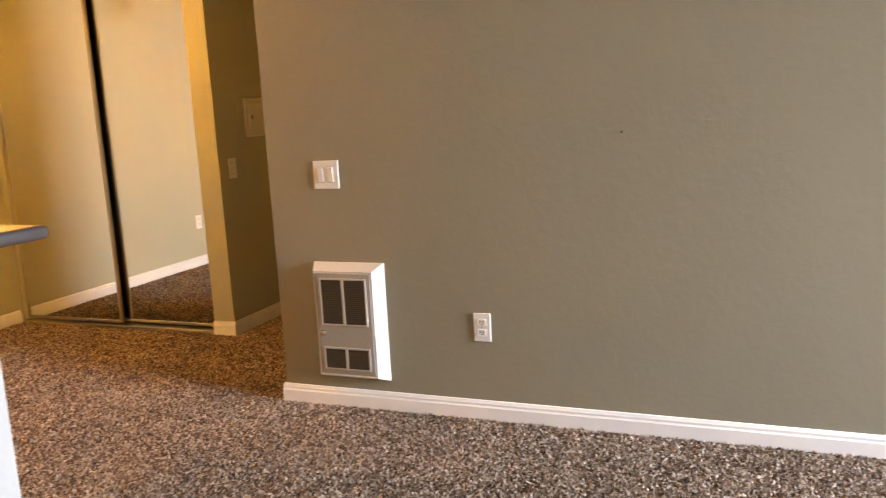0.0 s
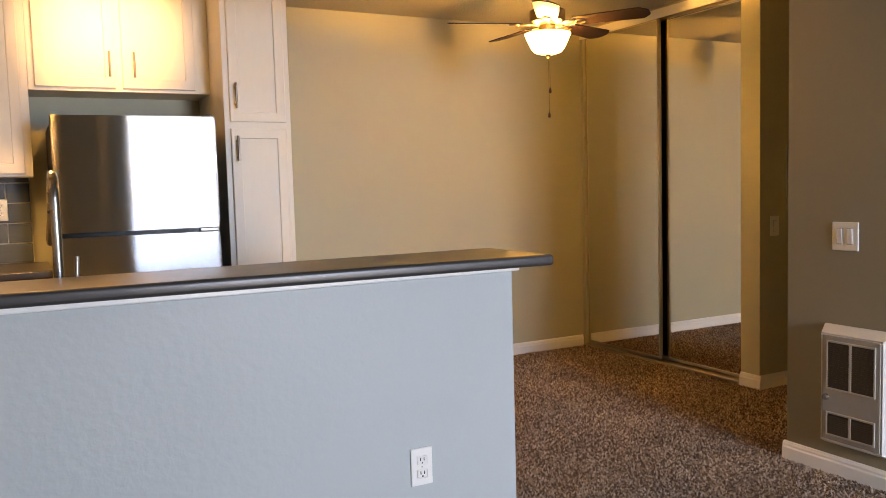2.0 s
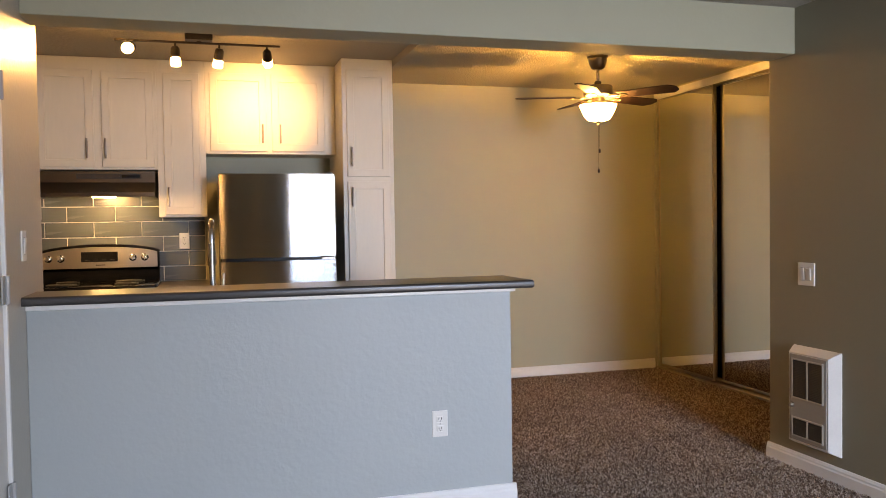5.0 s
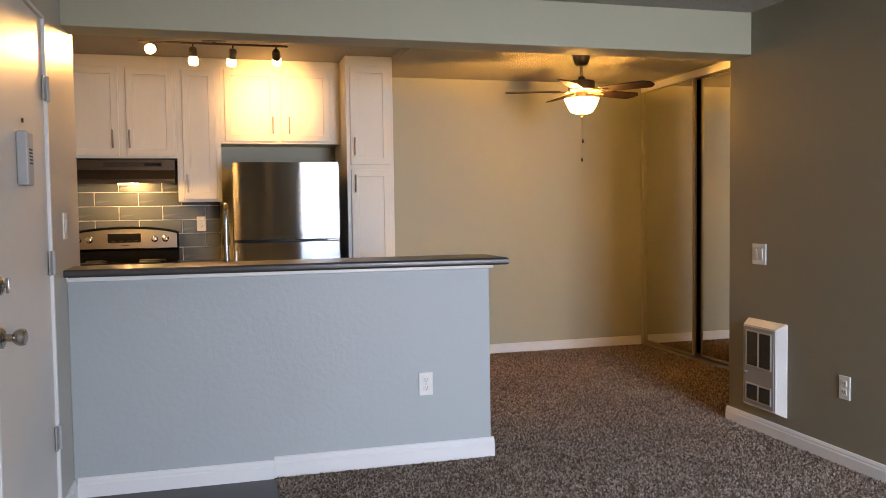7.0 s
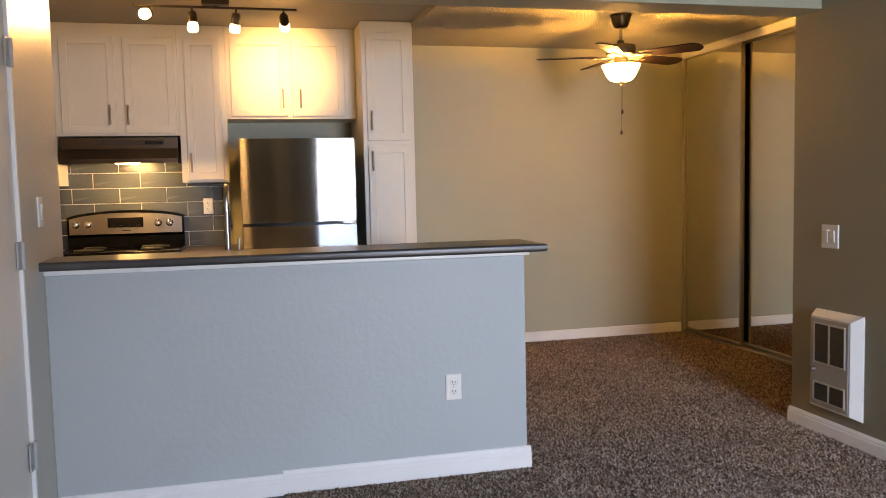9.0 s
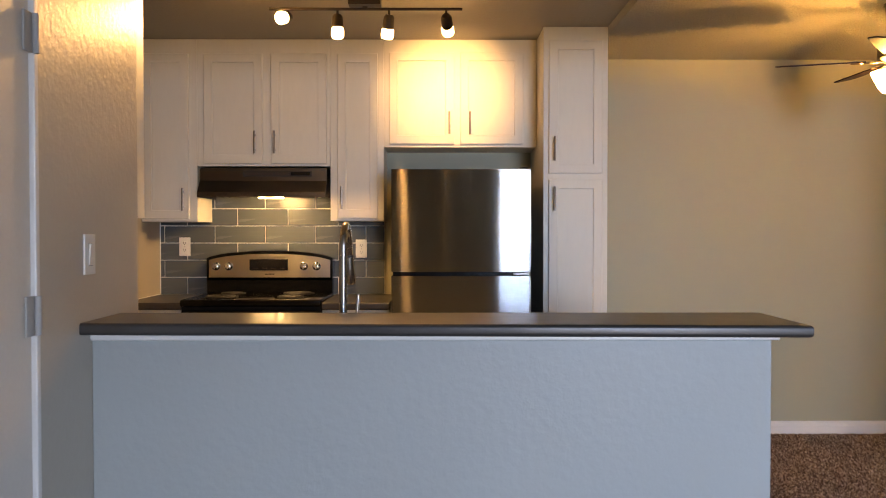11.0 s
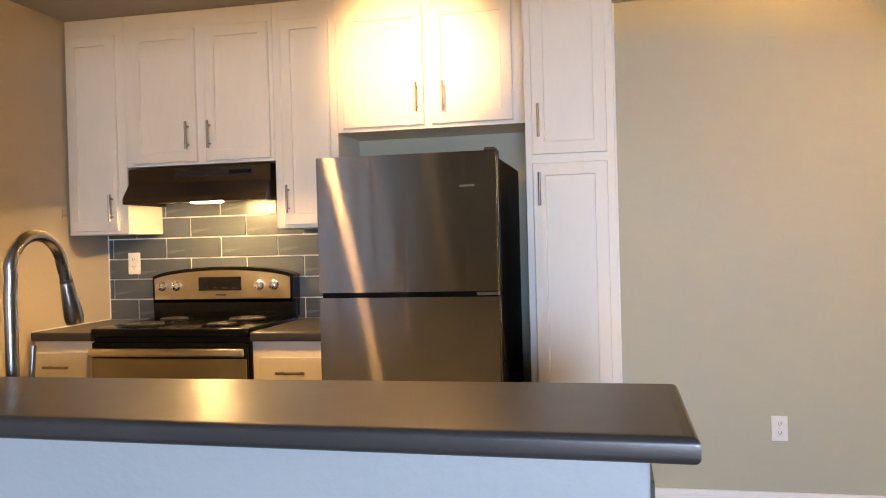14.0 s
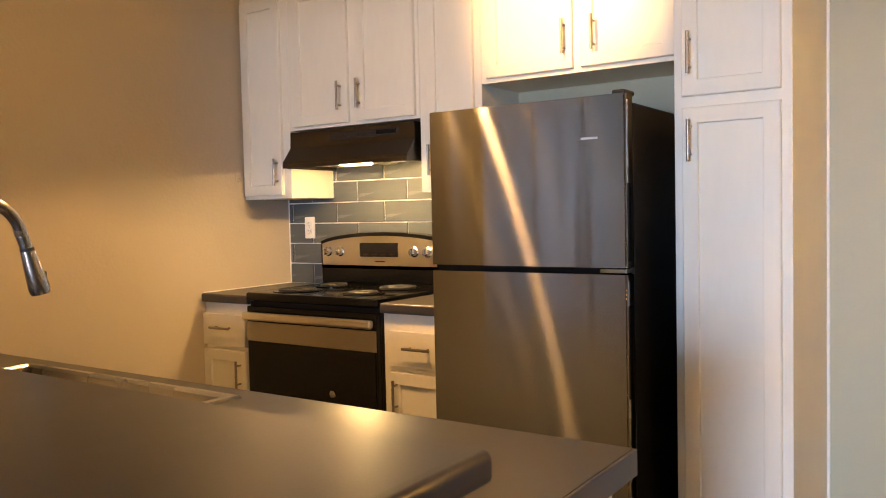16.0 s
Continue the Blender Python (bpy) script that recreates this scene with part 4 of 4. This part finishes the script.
part("motor_housing", lathe(bmesh.new(), [(0.03, -0.198), (0.094, -0.200), (0.098, -0.206), (0.098, -0.262), (0.085, -0.274), (0.04, -0.278)], 36), BRASS, cf, "polished brass-coloured motor", True)
part("switch_housing", lathe(bmesh.new(), [(0.045, -0.276), (0.045, -0.318), (0.060, -0.326), (0.060, -0.332), (0.02, -0.333)], 28), BRASS, cf, smooth=True)
part("glass_bowl", lathe(bmesh.new(), [(0.012, -0.430), (0.044, -0.428), (0.071, -0.418), (0.088, -0.398), (0.101, -0.370), (0.113, -0.346), (0.121, -0.327), (0.126, -0.327), (0.118, -0.346), (0.106, -0.372), (0.092, -0.402), (0.074, -0.424), (0.045, -0.434), (0.012, -0.436)], 36, caps=False), BOWL, cf, "lit frosted glass bowl", True)
part("finial", lathe(bmesh.new(), [(0.014, -0.435), (0.014, -0.442), (0.007, -0.452), (0.009, -0.460), (0.004, -0.468)], 16), BRASS, cf, smooth=True)
for dx, z in ((0.004, -0.62), (-0.004, -0.755)):
    chain = part("pull_chain", rod(bmesh.new(), (dx, -0.01, -0.46), (dx, -0.01, z), 0.0013, 6), BRASS, cf, "thin brass pull chain")
    part("fob", lathe(bmesh.new(), [(0.003, z - 0.03), (0.008, z - 0.026), (0.006, z - 0.008), (0.002, z)], 12, pose(dx, -0.01, 0)), BRONZE, chain, smooth=True)
for k in range(5):
    turn = pose(0, 0, 0, 0, 0, 18 + 72 * k)
    tilt = pose(0, 0, -0.272, -12, 0, 0)
    bm = bmesh.new()
    outline = [(0.155, -0.052), (0.30, -0.060), (0.515, -0.068), (0.550, -0.036), (0.558, -0.022), (0.558, 0.022), (0.550, 0.036), (0.515, 0.068), (0.30, 0.060), (0.155, 0.052)]
    lo = [bm.verts.new((x, y, -0.003)) for x, y in outline]
    hi = [bm.verts.new((x, y, 0.003)) for x, y in outline]
    bm.faces.new(lo[::-1])
    bm.faces.new(hi)
    for j in range(len(lo)):
        i = (j + 1) % len(lo)
        bm.faces.new((lo[j], lo[i], hi[i], hi[j]))
    bmesh.ops.transform(bm, matrix=turn @ tilt, verts=bm.verts[:])
    blade = part("blade", bm, WOOD, cf, "dark cherry wood blade")
    bm = boxed(0.070, 0.20, -0.012, 0.012, -0.008, -0.003, bev=0.002)
    for c, r in ((0.125, 0.034), (0.187, 0.026)):
        ring = [(c + r * math.cos(radians(15 * a)), 0.8 * r * math.sin(radians(15 * a)), -0.007) for a in range(25)]
        tube(bm, ring, 0.0045, 8)
    bmesh.ops.transform(bm, matrix=turn @ tilt, verts=bm.verts[:])
    part("blade_iron", bm, BRASS, blade, "scrolled brass blade bracket", True)


# ---- backsplash tiles ----
bs = structure("wall_backsplash", boxed(KW + 0.001, 0.512, BACK - 0.006, BACK - 0.0005, DECK + 0.002, 1.690), GROUT, "grey glass subway tile backsplash with pale grout", category="backsplash")
PX, PZ, JOINT = 0.3215, 0.1095, 0.0065
tiles = {}
for r in range(8):
    z0 = DECK + 0.004 + r * PZ
    z1 = min(z0 + PZ - JOINT, 1.688)
    off = -0.570 if r % 2 == 1 else -0.425
    for c in range(-3, 6):
        x0, x1 = off + c * PX, off + (c + 1) * PX - JOINT
        x0, x1 = max(x0, KW + 0.004), min(x1, 0.508)
        if x1 - x0 < 0.012 or z1 - z0 < 0.01:
            continue
        key = (round(x1 - x0, 3), round(z1 - z0, 3))
        if key not in tiles:
            hx, hz = key[0] / 2, key[1] / 2
            tiles[key] = mesh_of("tile", boxed(-hx, hx, -0.004, 0.004, -hz, hz, bev=0.0016, seg=1), TILE)
        tile = new("tile", tiles[key])
        tile.parent = bs
        tile.location = ((x0 + x1) / 2, BACK - 0.009, (z0 + z1) / 2)


# ---- carpet pile: leaning tufts over the stretch that the walk passes ----
rng = np.random.default_rng(7)
spots = []
PITCH = 0.0098
for x0, x1, y0, y1 in ((0.738, RW - 0.015, -1.75, -0.02), (0.60, RW - 0.015, -2.9, -1.75), (1.86, RW - 0.015, -0.02, BACK - 0.015),
                       (RW - 0.015, CLOSET - 0.012, BEAM1 + 0.015, BACK - 0.015), (CLOSET - 0.012, 5.4, BEAM1 + 0.015, HALL - 0.015)):
    gx, gy = np.meshgrid(np.arange(x0 + 0.005, x1, PITCH), np.arange(y0 + 0.005, y1, PITCH))
    spots.append(np.stack([gx.ravel(), gy.ravel()], 1))
spots = np.concatenate(spots)
count = len(spots)
spots = spots + rng.uniform(-0.0045, 0.0045, spots.shape)
turn = rng.uniform(0, 2 * math.pi, count)
wide = rng.uniform(0.0045, 0.0085, count)
tall = rng.uniform(0.004, 0.014, count)
lean = rng.normal(0, 0.0045, (count, 2))
verts = np.zeros((count, 4, 3))
for k in range(3):
    verts[:, k, 0] = spots[:, 0] + wide * np.cos(turn + k * 2.094)
    verts[:, k, 1] = spots[:, 1] + wide * np.sin(turn + k * 2.094)
    verts[:, k, 2] = -0.009
verts[:, 3, :2] = spots + lean
verts[:, 3, 2] = -0.009 + tall
first = 4 * np.arange(count)[:, None]
faces = np.concatenate([first + [0, 1, 3], first + [1, 2, 3], first + [2, 0, 3]])
me = bpy.data.meshes.new("carpet_pile")
me.from_pydata(verts.reshape(-1, 3), [], faces)
me.materials.append(CARPET)
pile = new("carpet_pile", me)
pile.parent = carpet
tagged(pile, "twisted brown and cream carpet tufts", kind="stuff")
